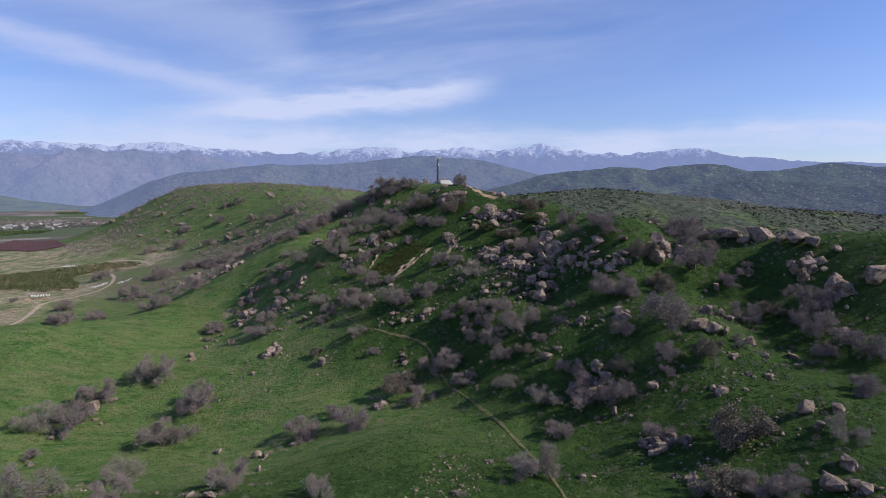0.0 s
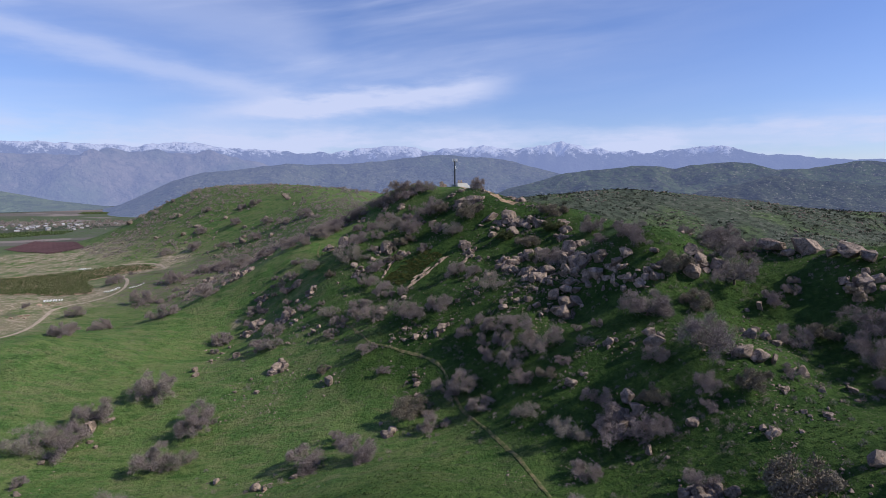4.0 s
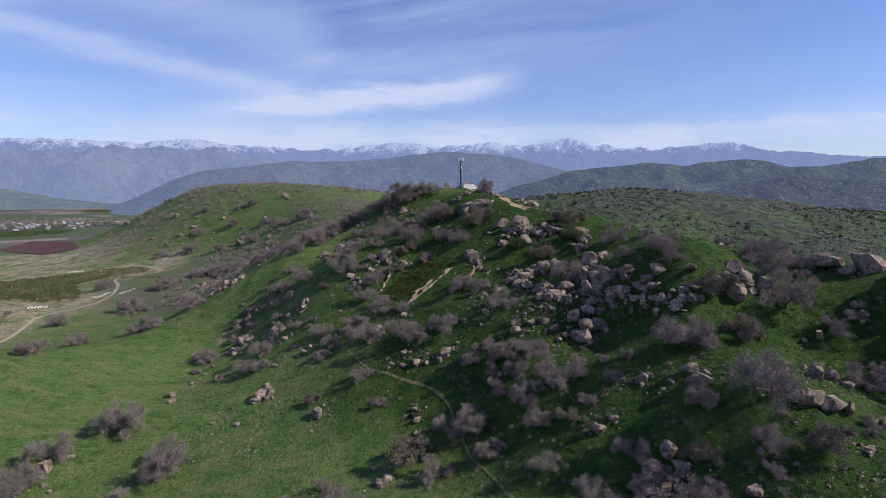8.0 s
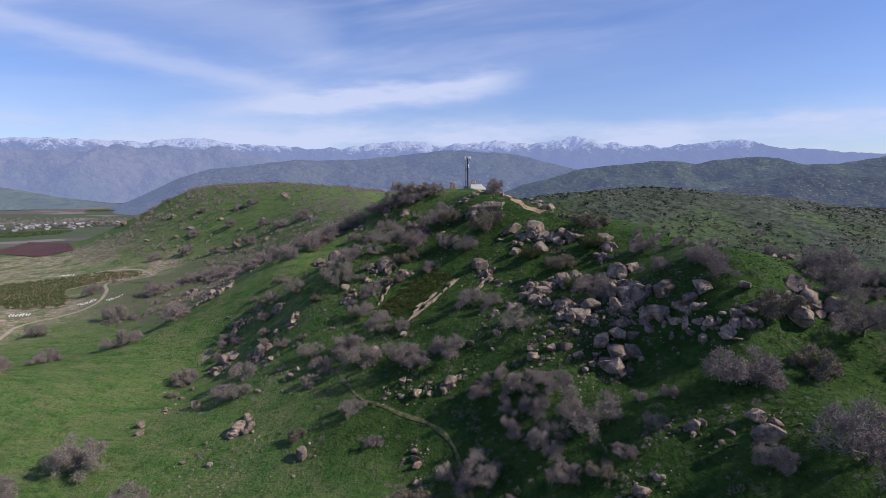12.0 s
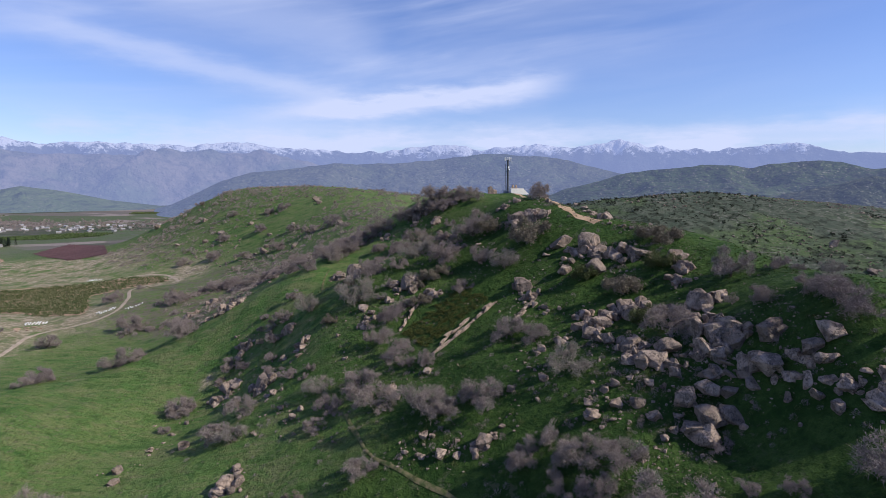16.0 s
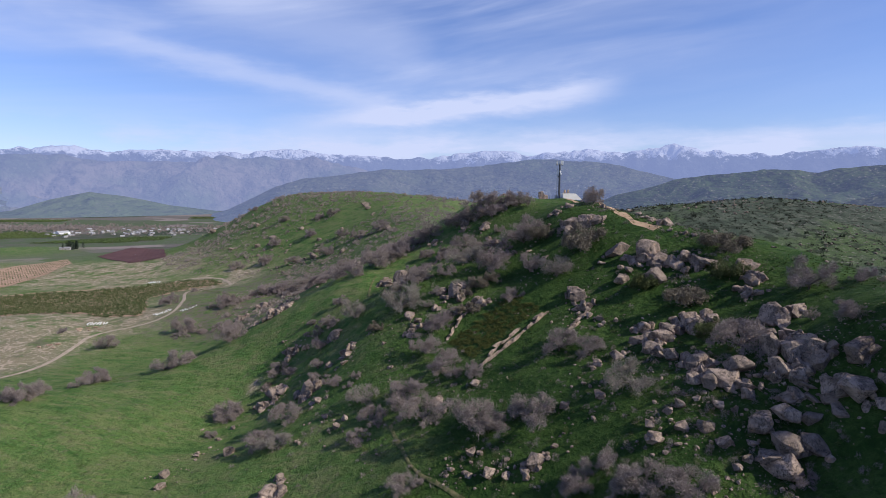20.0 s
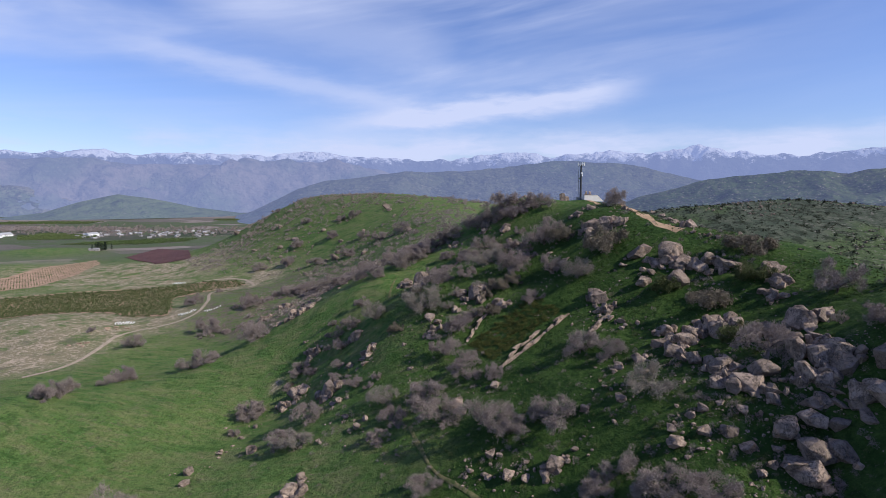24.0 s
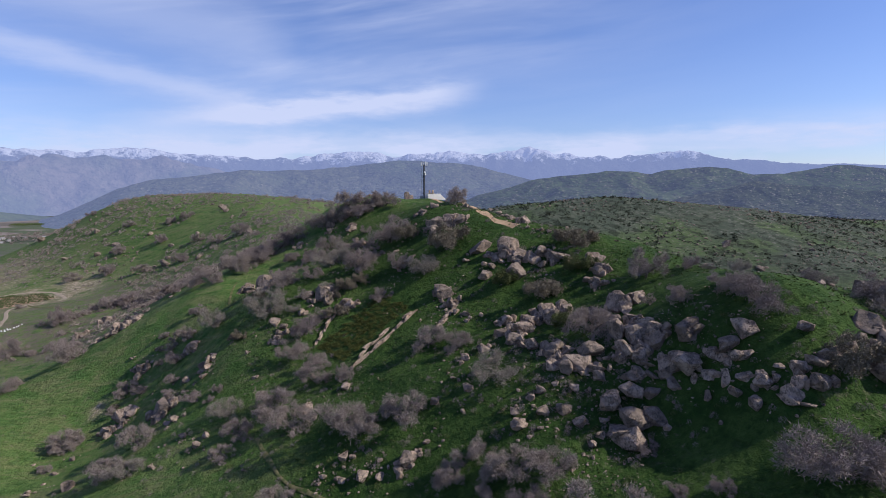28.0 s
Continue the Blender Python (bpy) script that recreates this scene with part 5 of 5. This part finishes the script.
# the farther hillside to the west
n = 7000
wx, wy = rng.uniform(-640, -30, n), rng.uniform(520, 1180, n)
wild = broad(wx, wy)
keep = (wild > -16) & (rough(wx, wy, 90, 4, 71) > -0.3) & (wild - broad(wx, wy - 30) > -12)
wx, wy = wx[keep], wy[keep]
strew("west_hill_oaks", [twig_shape(860 + k, 110, 0.16, 0.06, 0.62) for k in range(5)], (wx, wy), 2.8 + rng.exponential(2.6, len(wx)).clip(0, 10), MAUVE, "bare mauve-grey oaks dotting the far hillside", "trees", 47)
gully = np.array([(-258, 659), (-243, 640), (-225, 622), (-205, 606), (-190, 590), (-175, 572), (-160, 556), (-146, 545), (-132, 540), (-118, 532), (-215, 520), (-198, 505), (-280, 560), (-300, 548), (-320, 640), (-300, 655), (-270, 665)], float)
pick = rng.integers(0, len(gully), 170)
strew("gully_oaks", [twig_shape(870 + k, 260, 0.22, 0.045, 0.75) for k in range(5)], (gully[pick, 0] + rng.normal(0, 8, 170), gully[pick, 1] + rng.normal(0, 9, 170)),
      rng.uniform(5, 11, 170), MAUVE, "thicket of bare mauve-grey oaks along a gully", "trees", 48)
n = 5200
sx, sy = rng.uniform(-560, -60, n), rng.uniform(520, 1150, n)
keep = (broad(sx, sy) > -5) & (rough(sx, sy, 80, 3, 75) > 0.05)
strew("west_hill_stones", STONES, (sx[keep], sy[keep]), 0.8 + rng.exponential(1.3, keep.sum()).clip(0, 5), GRANITE, "pale granite stones dotting the far hillside", "stones", 49)

# the hills to the east beyond the ridge
n = 26000
ex, ey = rng.uniform(60, 1300, n), rng.uniform(480, 1500, n)
keep = (rough(ex, ey, 150, 4, 81) > -0.35) & (broad(ex, ey) > -29)
ex, ey = ex[keep], ey[keep]
strew("east_hill_oaks", [leaf_shape(880 + k, 26, 0.24, 0.7) for k in range(5)], (ex, ey), 1.4 + rng.exponential(1.7, len(ex)).clip(0, 8), DARK_OAK, "dark oaks and brush dotting the far foothills", "trees", 50)
n = 13000
ex, ey = rng.uniform(60, 1100, n), rng.uniform(480, 1350, n)
keep = (rough(ex, ey, 90, 3, 85) > 0.0) & (broad(ex, ey) > -22)
strew("east_hill_stones", STONES, (ex[keep], ey[keep]), 0.8 + rng.exponential(1.2, keep.sum()).clip(0, 5), GRANITE, "pale granite outcrops dotting the far foothills", "stones", 51)

# ---- tracks, roads and the farms in the valley ----


def smooth_line(points, step):
    """A rounded line through points, in even steps."""
    p = np.array(points, float)
    for _ in range(3):
        q, r = p[:-1] * 0.75 + p[1:] * 0.25, p[:-1] * 0.25 + p[1:] * 0.75
        p = np.concatenate([p[:1], np.stack([q, r], 1).reshape(-1, 2), p[-1:]])
    d = np.r_[0, np.cumsum(np.hypot(*np.diff(p, axis=0).T))]
    t = np.arange(0, d[-1], step)
    return np.stack([np.interp(t, d, p[:, 0]), np.interp(t, d, p[:, 1])], -1)


def ribbon(name, points, wide, mat, label, category, lift=0.2, ragged=0.15, lanes=4):
    """A strip of bare earth laid along the ground."""
    p = smooth_line(points, 2.0)
    t = np.gradient(p, axis=0)
    t /= np.linalg.norm(t, axis=1, keepdims=True)
    side = np.stack([-t[:, 1], t[:, 0]], -1)
    k = np.linspace(-0.5, 0.5, lanes + 1)
    edge = 1 + ragged * swirl(p[:, 0] * 1.0, p[:, 1], 7.0, 3)
    q = p[:, None] + side[:, None] * (k[None, :, None] * (wide * edge)[:, None, None])
    z = height(q[..., 0], q[..., 1]) + lift * (1 - 1.2 * np.abs(k[None]) ** 2)
    i = np.arange(z.size).reshape(z.shape)
    quads = np.stack([i[:-1, :-1], i[:-1, 1:], i[1:, 1:], i[1:, :-1]], -1).reshape(-1, 4)
    me = mesh_of(bpy.data.meshes.new(name), np.concatenate([q, z[..., None]], -1).reshape(-1, 3), quads[:, ::-1], mat)
    return tagged(new(name, me), label, category, kind="structure")


def inside(x, y, poly):
    """Which places lie inside a polygon."""
    out = np.zeros(np.shape(x), bool)
    for (x0, y0), (x1, y1) in zip(poly, poly[1:] + poly[:1]):
        out ^= ((y0 > y) != (y1 > y)) & (x < (x1 - x0) * (y - y0) / ((y1 - y0) or 1e-9) + x0)
    return out


def field(name, poly, step, mat, label, furrow=0.0, turn=0.0, lift=0.4):
    """A patch of worked ground with furrows."""
    px, py = zip(*poly)
    xs_, ys_ = np.arange(min(px), max(px) + step, step), np.arange(min(py), max(py) + step, step)
    x, y = np.meshgrid(xs_, ys_)
    z = height(x, y) + lift + furrow * np.sin((x * math.cos(turn) + y * math.sin(turn)) * 2 * math.pi / 9.0)
    i = np.arange(x.size).reshape(x.shape)
    quads = np.stack([i[:-1, :-1], i[:-1, 1:], i[1:, 1:], i[1:, :-1]], -1).reshape(-1, 4)
    cx, cy = x.ravel()[quads].mean(1), y.ravel()[quads].mean(1)
    quads = quads[inside(cx, cy, poly)]
    me = mesh_of(bpy.data.meshes.new(name), np.stack([x, y, z], -1).reshape(-1, 3), quads, mat)
    return tagged(new(name, me), label, "field", kind="structure")


ribbon("trail", [(-54, 306), (-49, 296), (-40, 280), (-29, 271), (-18, 263), (-8, 257), (-1, 247), (2, 238), (6, 222), (11, 209), (16, 197), (24, 178), (28, 163), (32, 146), (34, 132), (36, 124), (36, 114), (36, 108), (36, 92)], 1.3,
       TRAIL_DIRT, "narrow worn trail through the grass", "trail", 0.28, 0.5)
ribbon("upper_trail", [(-101, 448), (-101, 438), (-98, 423), (-95, 414)], 1.6, TRAIL_DIRT, "narrow worn trail through the grass", "trail", 0.28, 0.5)
ribbon("hilltop_track", [(16, 508), (22, 485), (27, 460), (31, 438), (34, 421), (37, 403), (40, 392), (42, 386), (47, 381), (50, 377)], 3.8, HILL_DIRT, "tan dirt track along the hilltop", "track", 0.14, 0.6, 8)
ribbon("dirt_road", [(-374, 436), (-363, 465), (-382, 525), (-388, 537), (-386, 562), (-368, 581), (-357, 615), (-382, 669), (-422, 726), (-429, 747), (-415, 762)], 3.8,
       ROAD_DIRT, "pale winding dirt road in the valley", "road", 0.45)
ribbon("orchard_road", [(-530, 768), (-515, 778), (-491, 800), (-476, 815), (-430, 814), (-394, 780), (-382, 764)], 3.8, ROAD_DIRT, "pale dirt road round the orchard", "road", 0.45)
ribbon("farm_track", [(-418, 755), (-380, 720), (-337, 680), (-297, 643)], 2.6, TRAIL_DIRT, "faint farm track across the slope", "track", 0.4)
ribbon("orchard_edge_road", [(-720, 650), (-690, 679), (-666, 704), (-620, 746), (-578, 762), (-545, 775)], 6.0, TAN_SOIL, "reddish dirt road along the orchard edge", "road", 0.4)
field("ploughed_field", [(-860, 1100), (-920, 1270), (-812, 1231), (-640, 1000), (-680, 960)], 3.0, PLOUGHED, "dark reddish-purple ploughed field", 0.25, 0.6, 0.8)
field("young_orchard", [(-836, 758), (-758, 696), (-735, 725), (-715, 765), (-752, 875), (-822, 996), (-882, 1048), (-870, 937), (-829, 820)], 4.0, TAN_SOIL, "tan bare soil of a young orchard", 0.1, 0.3, 0.6)
ORCHARD = [(-717, 650), (-666, 692), (-620, 735), (-578, 750), (-539, 776), (-497, 797), (-476, 806), (-432, 802), (-402, 777), (-432, 757), (-444, 745), (-458, 707), (-408, 640), (-396, 616), (-437, 612), (-472, 627), (-533, 613), (-584, 559)]
ox, oy = (g.ravel() for g in np.meshgrid(np.arange(-720, -380, 4.6), np.arange(540, 830, 6.2)))
rng = np.random.default_rng(51)
ox, oy = ox * 0.96 + oy * 0.28 - 190 + rng.normal(0, 0.3, len(ox)), oy * 0.96 - ox * 0.28 - 130 + rng.normal(0, 0.3, len(oy))
keep = inside(ox, oy, ORCHARD)
field("orchard_floor", ORCHARD, 5.0, TAN_SOIL, "tan soil between the orchard rows", 0.0, 0.0, 0.35)
strew("citrus_orchard", [leaf_shape(900 + k, 120, 0.19, 0.9) for k in range(4)], (ox[keep], oy[keep]), rng.uniform(3.3, 4.3, keep.sum()), CITRUS, "rows of dark green citrus trees", "orchard", 52, 0.0)
yx, yy = (g.ravel() for g in np.meshgrid(np.arange(-900, -700, 5.0), np.arange(690, 1060, 9.0)))
keep = inside(yx, yy, [(-826, 762), (-758, 700), (-737, 725), (-719, 765), (-756, 875), (-826, 996), (-874, 1038), (-860, 937), (-819, 820)])
strew("young_orchard_trees", [leaf_shape(910 + k, 30, 0.4, 0.9) for k in range(3)], (yx[keep], yy[keep]), rng.uniform(1.6, 2.6, keep.sum()), CITRUS, "rows of small young orchard trees", "orchard", 53, 0.0)

# dark blocks of orchards farther off, tree belts and the village
for name, poly in (("far_orchard", [(-1595, 1521), (-1463, 1403), (-1331, 1476), (-1371, 1583), (-1609, 1648)]), ("far_orchard", [(-1241, 1311), (-1194, 1411), (-1096, 1540), (-1015, 1558), (-986, 1465), (-1045, 1362)]),
                   ("far_orchard", [(-2300, 2000), (-2400, 2200), (-2000, 2300), (-1950, 2150)]), ("far_orchard", [(-1600, 2500), (-1650, 2620), (-1150, 2700), (-1150, 2570)])):
    px, py = zip(*poly)
    fx, fy = (g.ravel() for g in np.meshgrid(np.arange(min(px), max(px), 7.0), np.arange(min(py), max(py), 10.0)))
    keep = inside(fx, fy, poly)
    strew(name, [leaf_shape(920 + k, 14, 0.6, 0.8) for k in range(3)], (fx[keep], fy[keep]), rng.uniform(4.5, 6, keep.sum()), CITRUS, "dark green orchard block on the valley floor", "orchard", 54, 0.0)
n = 1100
belt = rng.uniform(0, 1, n)
bx, by = -2100 + 1050 * belt + rng.normal(0, 60, n), 1800 + 40 * belt + rng.normal(0, 110, n)
strew("village_trees", [twig_shape(930 + k, 40, 0.4, 0.14, 0.9) for k in range(4)], (bx, by), rng.uniform(6, 12, n), MAUVE, "bare mauve trees round the village", "trees", 55)


def house_kind(wide, deep, tall, roof_mat):
    """A gabled house: walls, roof, door and windows round an origin on the ground."""
    bm = box(wide, deep, tall)
    ridge = [bm.verts.new(p) for p in ((-wide / 2, 0, tall + deep * 0.24), (wide / 2, 0, tall + deep * 0.24))]
    for r, s in ((ridge[0], -1), (ridge[1], 1)):
        corner = [v for v in bm.verts if abs(v.co.z - tall) < 0.01 and v.co.x * s > 0 and v not in ridge]
        bm.faces.new([*corner, r])
    roof = bmesh.new()
    rise, out = deep * 0.24, 0.5
    for s in (-1, 1):
        eave = (-s * 0 + s * (deep / 2 + out), tall - rise * out / (deep / 2))
        pts = [(x, y, z + dz) for dz in (0.02, 0.22) for x in (-wide / 2 - out, wide / 2 + out) for y, z in (eave, (0, tall + rise))]
        v = [roof.verts.new(p) for p in pts]
        for f in ((0, 1, 3, 2), (4, 6, 7, 5), (0, 2, 6, 4), (1, 5, 7, 3), (0, 4, 5, 1), (2, 3, 7, 6)):
            roof.faces.new([v[i] for i in f])
    return bm, roof


def build_house(x, y, turn, wide, deep, tall, roof_mat, name, label, category, group):
    h = thing(name, label, category, group, (x, y, float(height(x, y)) - 0.1), turn)
    walls, roof = house_kind(wide, deep, tall, roof_mat)
    part("wall", walls, PALE_WALL if name != "packing_shed" else WHITE_PAINT, h)
    part("roof", roof, roof_mat, h)
    part("door", box(1.1, 0.1, 2.1, -wide * 0.2, -deep / 2 - 0.04, 0.1), WOOD_POLE, h)
    for k in (0.05, 0.3):
        part("window", box(1.5, 0.1, 1.2, wide * k, -deep / 2 - 0.04, 1.1), GLASS_DARK, h)


rng = np.random.default_rng(57)
for k in range(60):
    t = rng.uniform(0, 1)
    x, y = -1480 + 440 * t + rng.normal(0, 40), 1640 + 120 * t + rng.normal(0, 90)
    build_house(x, y, rng.uniform(0, 360), rng.uniform(8, 14), rng.uniform(6, 9), rng.uniform(2.8, 4), (PALE_ROOF, GREY_ROOF, PALE_ROOF)[k % 3], "house",
                "small pale gabled house in the valley village", "house", "village houses")
for x, y, wide, deep, tall in ((-1612, 1425, 96, 30, 4.5), (-1640, 1510, 50, 26, 5), (-1400, 1590, 36, 18, 6)):
    build_house(x, y, 82, wide, deep, tall, PALE_ROOF, "packing_shed", "long white metal packing shed in the valley", "shed", "packing sheds")
build_house(-1004, 1176, 30, 20, 10, 4.0, GREY_ROOF, "farmhouse", "pale farmhouse beside dark conifers", "house", "")
conifer = []
for k in range(3):
    rr = np.random.default_rng(950 + k)
    up = rr.uniform(0.02, 1, 420)
    a = rr.uniform(0, 2 * math.pi, 420)
    r = (1 - up) * 0.22 * rr.uniform(0.5, 1, 420) + 0.02
    p = np.stack([np.cos(a) * r, np.sin(a) * r, up], -1)
    d = np.stack([np.cos(a), np.sin(a), rr.normal(-0.2, 0.3, 420)], -1) * 0.09
    side = np.stack([-np.sin(a), np.cos(a), np.zeros(420)], -1) * 0.03
    conifer.append(mesh_of(bpy.data.meshes.new("crown"), np.stack([p - side, p + side, p + d], 1).reshape(-1, 3), np.arange(1260).reshape(-1, 3), CONIFER, smooth=False))
for k in range(16):
    x, y = -1000 - 20 * (k % 2) + rng.normal(0, 9), 1196 + 26 * (k % 2) + rng.normal(0, 12)
    tree = tagged(new("conifer_tree"), "tall dark conifer beside the farmhouse", "tree", "farm conifers")
    s = rng.uniform(11, 19)
    tree.matrix_basis = pose(x, y, float(height(x, y)) - 0.1, 0, 0, rng.uniform(0, 360)) @ Matrix.Diagonal((s, s, s, 1))
    part("trunk", tube((0, 0, -0.02), (0, 0, 0.9), 0.018, 0.004, 6), BARK, tree)
    part("crown", conifer[k % 3], None, tree)
hive_body, hive_lid = box(0.9, 0.8, 0.8, 0, 0, 0.12, 0.02), box(1.0, 0.9, 0.12, 0, 0, 0.92, 0.02)
hive = thing("beehive_box", "white wooden beehive box on bare ground", "beehive", "beehives", (-417, 585, float(height(-417, 585))))
part("body", hive_body, WHITE_PAINT, hive)
part("lid", hive_lid, WHITE_PAINT, hive)
part("stand", box(1.0, 0.9, 0.12), WOOD_POLE, hive)
for cx, cy, a, count in ((-417, 585, 0.5, 26), (-376, 622, 1.2, 16), (-352, 628, 1.2, 10), (-520, 806, 0.2, 18)):
    for k in range(count):
        u, v = (k % 7) * 2.6 - 8 + rng.normal(0, 0.4), (k // 7) * 3.4 - 5 + rng.normal(0, 0.4)
        x, y = cx + u * math.cos(a) - v * math.sin(a), cy + u * math.sin(a) + v * math.cos(a)
        copy_thing(hive, pose(x, y, float(height(x, y)) + 0.05, 0, 0, rng.uniform(0, 90)))
for x, y, s in ((-400, 512, 5), (-412, 567, 5), (-405, 560, 4), (-393, 508, 4), (-396, 516, 5), (-408, 571, 5), (-416, 561, 6), (-404, 506, 4), (-399, 566, 5), (-411, 555, 4)):
    b = tagged(new("clay_outcrop", BOULDER_KINDS[int(s) % 12].copy()), "crumbling orange clay outcrop above the dirt road", "outcrop", "clay outcrops")
    b.data.materials[0] = CLAY
    b.matrix_basis = pose(x, y, float(height(x, y)) + s * 0.05, 0, 0, s * 40) @ Matrix.Diagonal((s, s * 0.7, s * 0.35, 1))
for x, y in ((-690, 990), (-560, 860), (-830, 1170), (-1010, 1320), (-470, 690)):
    pole = thing("utility_pole", "weathered wooden utility pole in the valley", "pole", "utility poles", (x, y, float(height(x, y)) - 0.3))
    part("shaft", tube((0, 0, 0), (0, 0, 11.5), 0.2, 0.13, 8), WOOD_POLE, pole)
    part("crossarm", box(2.6, 0.14, 0.16, 0, 0, 10.6), WOOD_POLE, pole)
    for x2 in (-1.1, 0, 1.1):
        part("insulator", tube((x2, 0, 10.76), (x2, 0, 11.0), 0.06, sides=6), PANEL_WHITE, pole)

# the tilted slabs below the hilltop, and the moss that grows on them
rng = np.random.default_rng(58)
for x, y, long, wide, tall, turn, label in ((-10.3, 335.7, 33.4, 1.3, 2.4, 45, "long pale tilted rib of rock running up the slope"),
        (-15, 335.9, 16.5, 1.2, 2, 48, "long grey tilted rib of rock running up the slope"),
        (-37, 356.5, 15.6, 1.4, 2.6, 68, "long grey tilted rib of rock running up the slope"),
        (13.9, 334.8, 12.4, 1.2, 2.2, 47, "long grey tilted rib of rock running up the slope")):
    rib = thing("rock_rib", label, "rock rib", "tilted ribs of rock", (x, y, float(height(x, y))))
    ca, sa = math.cos(radians(turn)), math.sin(radians(turn))
    n = int(long / 2.2)
    for k in range(n):
        d = (k + 0.5) / n * long - long / 2
        px, py = x + d * ca + rng.normal(0, 0.3), y + d * sa + rng.normal(0, 0.3)
        s = rng.uniform(0.7, 1.3)
        part("block", BLOCK_KINDS[rng.integers(12)], None, rib, "", pose(px - x, py - y, float(height(px, py)) - float(height(x, y)) + tall * 0.1, rng.uniform(-12, 12), rng.uniform(-22, -14), turn + rng.uniform(-4, 4))
             @ Matrix.Diagonal((5.5 * s, wide * s, tall * s, 1)))
rng = np.random.default_rng(59)
mx, my = rng.uniform(-1, 1, 420) * 17, rng.uniform(-1, 1, 420) * 11
mx, my = -20 + mx * 0.75 - my * 0.55, 350 + mx * 0.6 + my * 0.75
strew("moss_clumps", [leaf_shape(960 + k, 170, 0.10, 0.35) for k in range(3)], (mx, my), rng.uniform(1.6, 3.6, 420), MOSS, "yellow-green moss and ferns on the tilted slabs", "moss", 60)

# ---- the rock wall under the crest, and the rocks of the hilltop ----


def rock_wall(line, wide, tall, label, seed, step=0.62):
    """A broken wall of great blocks standing side by side along a line."""
    rng = np.random.default_rng(seed)
    p = smooth_line(line, wide * step)
    x0, y0 = p[len(p) // 2]
    z0 = float(height(x0, y0))
    wall = thing("rock_wall", label, "rock wall", "rock walls under the crest", (x0, y0, z0))
    for k, (x, y) in enumerate(p):
        if rng.uniform() < 0.22:
            continue
        along = p[min(k + 1, len(p) - 1)] - p[max(k - 1, 0)]
        turn = math.degrees(math.atan2(along[1], along[0])) + rng.uniform(-22, 22)
        for row in range(rng.integers(1, 4)):
            s, t = wide * rng.uniform(0.4, 1.45) * (1 - 0.2 * row), tall * rng.uniform(0.35, 1.05) * (1 - 0.22 * row)
            u, v = x + rng.normal(0, 2.2) + row * rng.uniform(-2, 3), y + rng.normal(0, 2.2) + row * rng.uniform(-2, 3)
            part("block", (BLOCK_KINDS + BOULDER_KINDS)[rng.integers(24)], None, wall, "", pose(u - x0, v - y0, float(height(u, v)) - z0 + t * (0.05 + 0.18 * row), rng.uniform(-25, 25), rng.uniform(-25, 25), turn)
                 @ Matrix.Diagonal((s, s * rng.uniform(0.6, 0.9), t, 1)))


rock_wall([(35, 305), (41, 294), (45, 280), (54, 273)], 4.6, 5.2, "broken wall of weathered granite blocks below the crest", 81, 0.55)
rock_wall([(64, 268), (72, 261), (78, 255), (82, 249), (83, 238)], 4.6, 5.2, "broken wall of weathered granite blocks below the crest", 82, 0.55)
rock_wall([(89, 240), (94, 233)], 4.6, 5.2, "broken wall of weathered granite blocks below the crest", 83, 0.55)
rock_wall([(105, 239), (118, 242), (126, 240)], 4.6, 5.2, "broken wall of weathered granite blocks below the crest", 84, 0.55)
rock_wall([(33, 317), (41, 312), (49, 310), (55, 318)], 4.6, 5.2, "broken wall of weathered granite blocks below the crest", 85, 0.55)
rock_wall([(63, 296), (68, 286), (71, 274)], 4.6, 5.2, "broken wall of weathered granite blocks below the crest", 86, 0.55)
rock_wall([(62, 273), (70, 268)], 4.6, 5.2, "broken wall of weathered granite blocks below the crest", 87, 0.55)
rock_wall([(26, 366), (36, 361), (44, 355), (53, 349), (63, 342)], 4.6, 5.2, "broken wall of weathered granite blocks below the crest", 88, 0.55)
rock_wall([(-30, 513), (-22, 516), (-14, 518), (-6, 520), (1, 521)], 5.0, 12.0, "jagged granite spires beside the tower", 76)
lay_boulders([(72, 372, 2.4), (80, 362, 2.0), (88, 352, 2.2), (100, 336, 2.0), (112, 322, 2.6), (122, 312, 1.8), (134, 300, 3.0), (146, 290, 2.4), (156, 282, 2.8), (24, 497, 3), (30, 492, 3)], "pale granite boulder on the grassy crest", "boulders on the crest", 79)
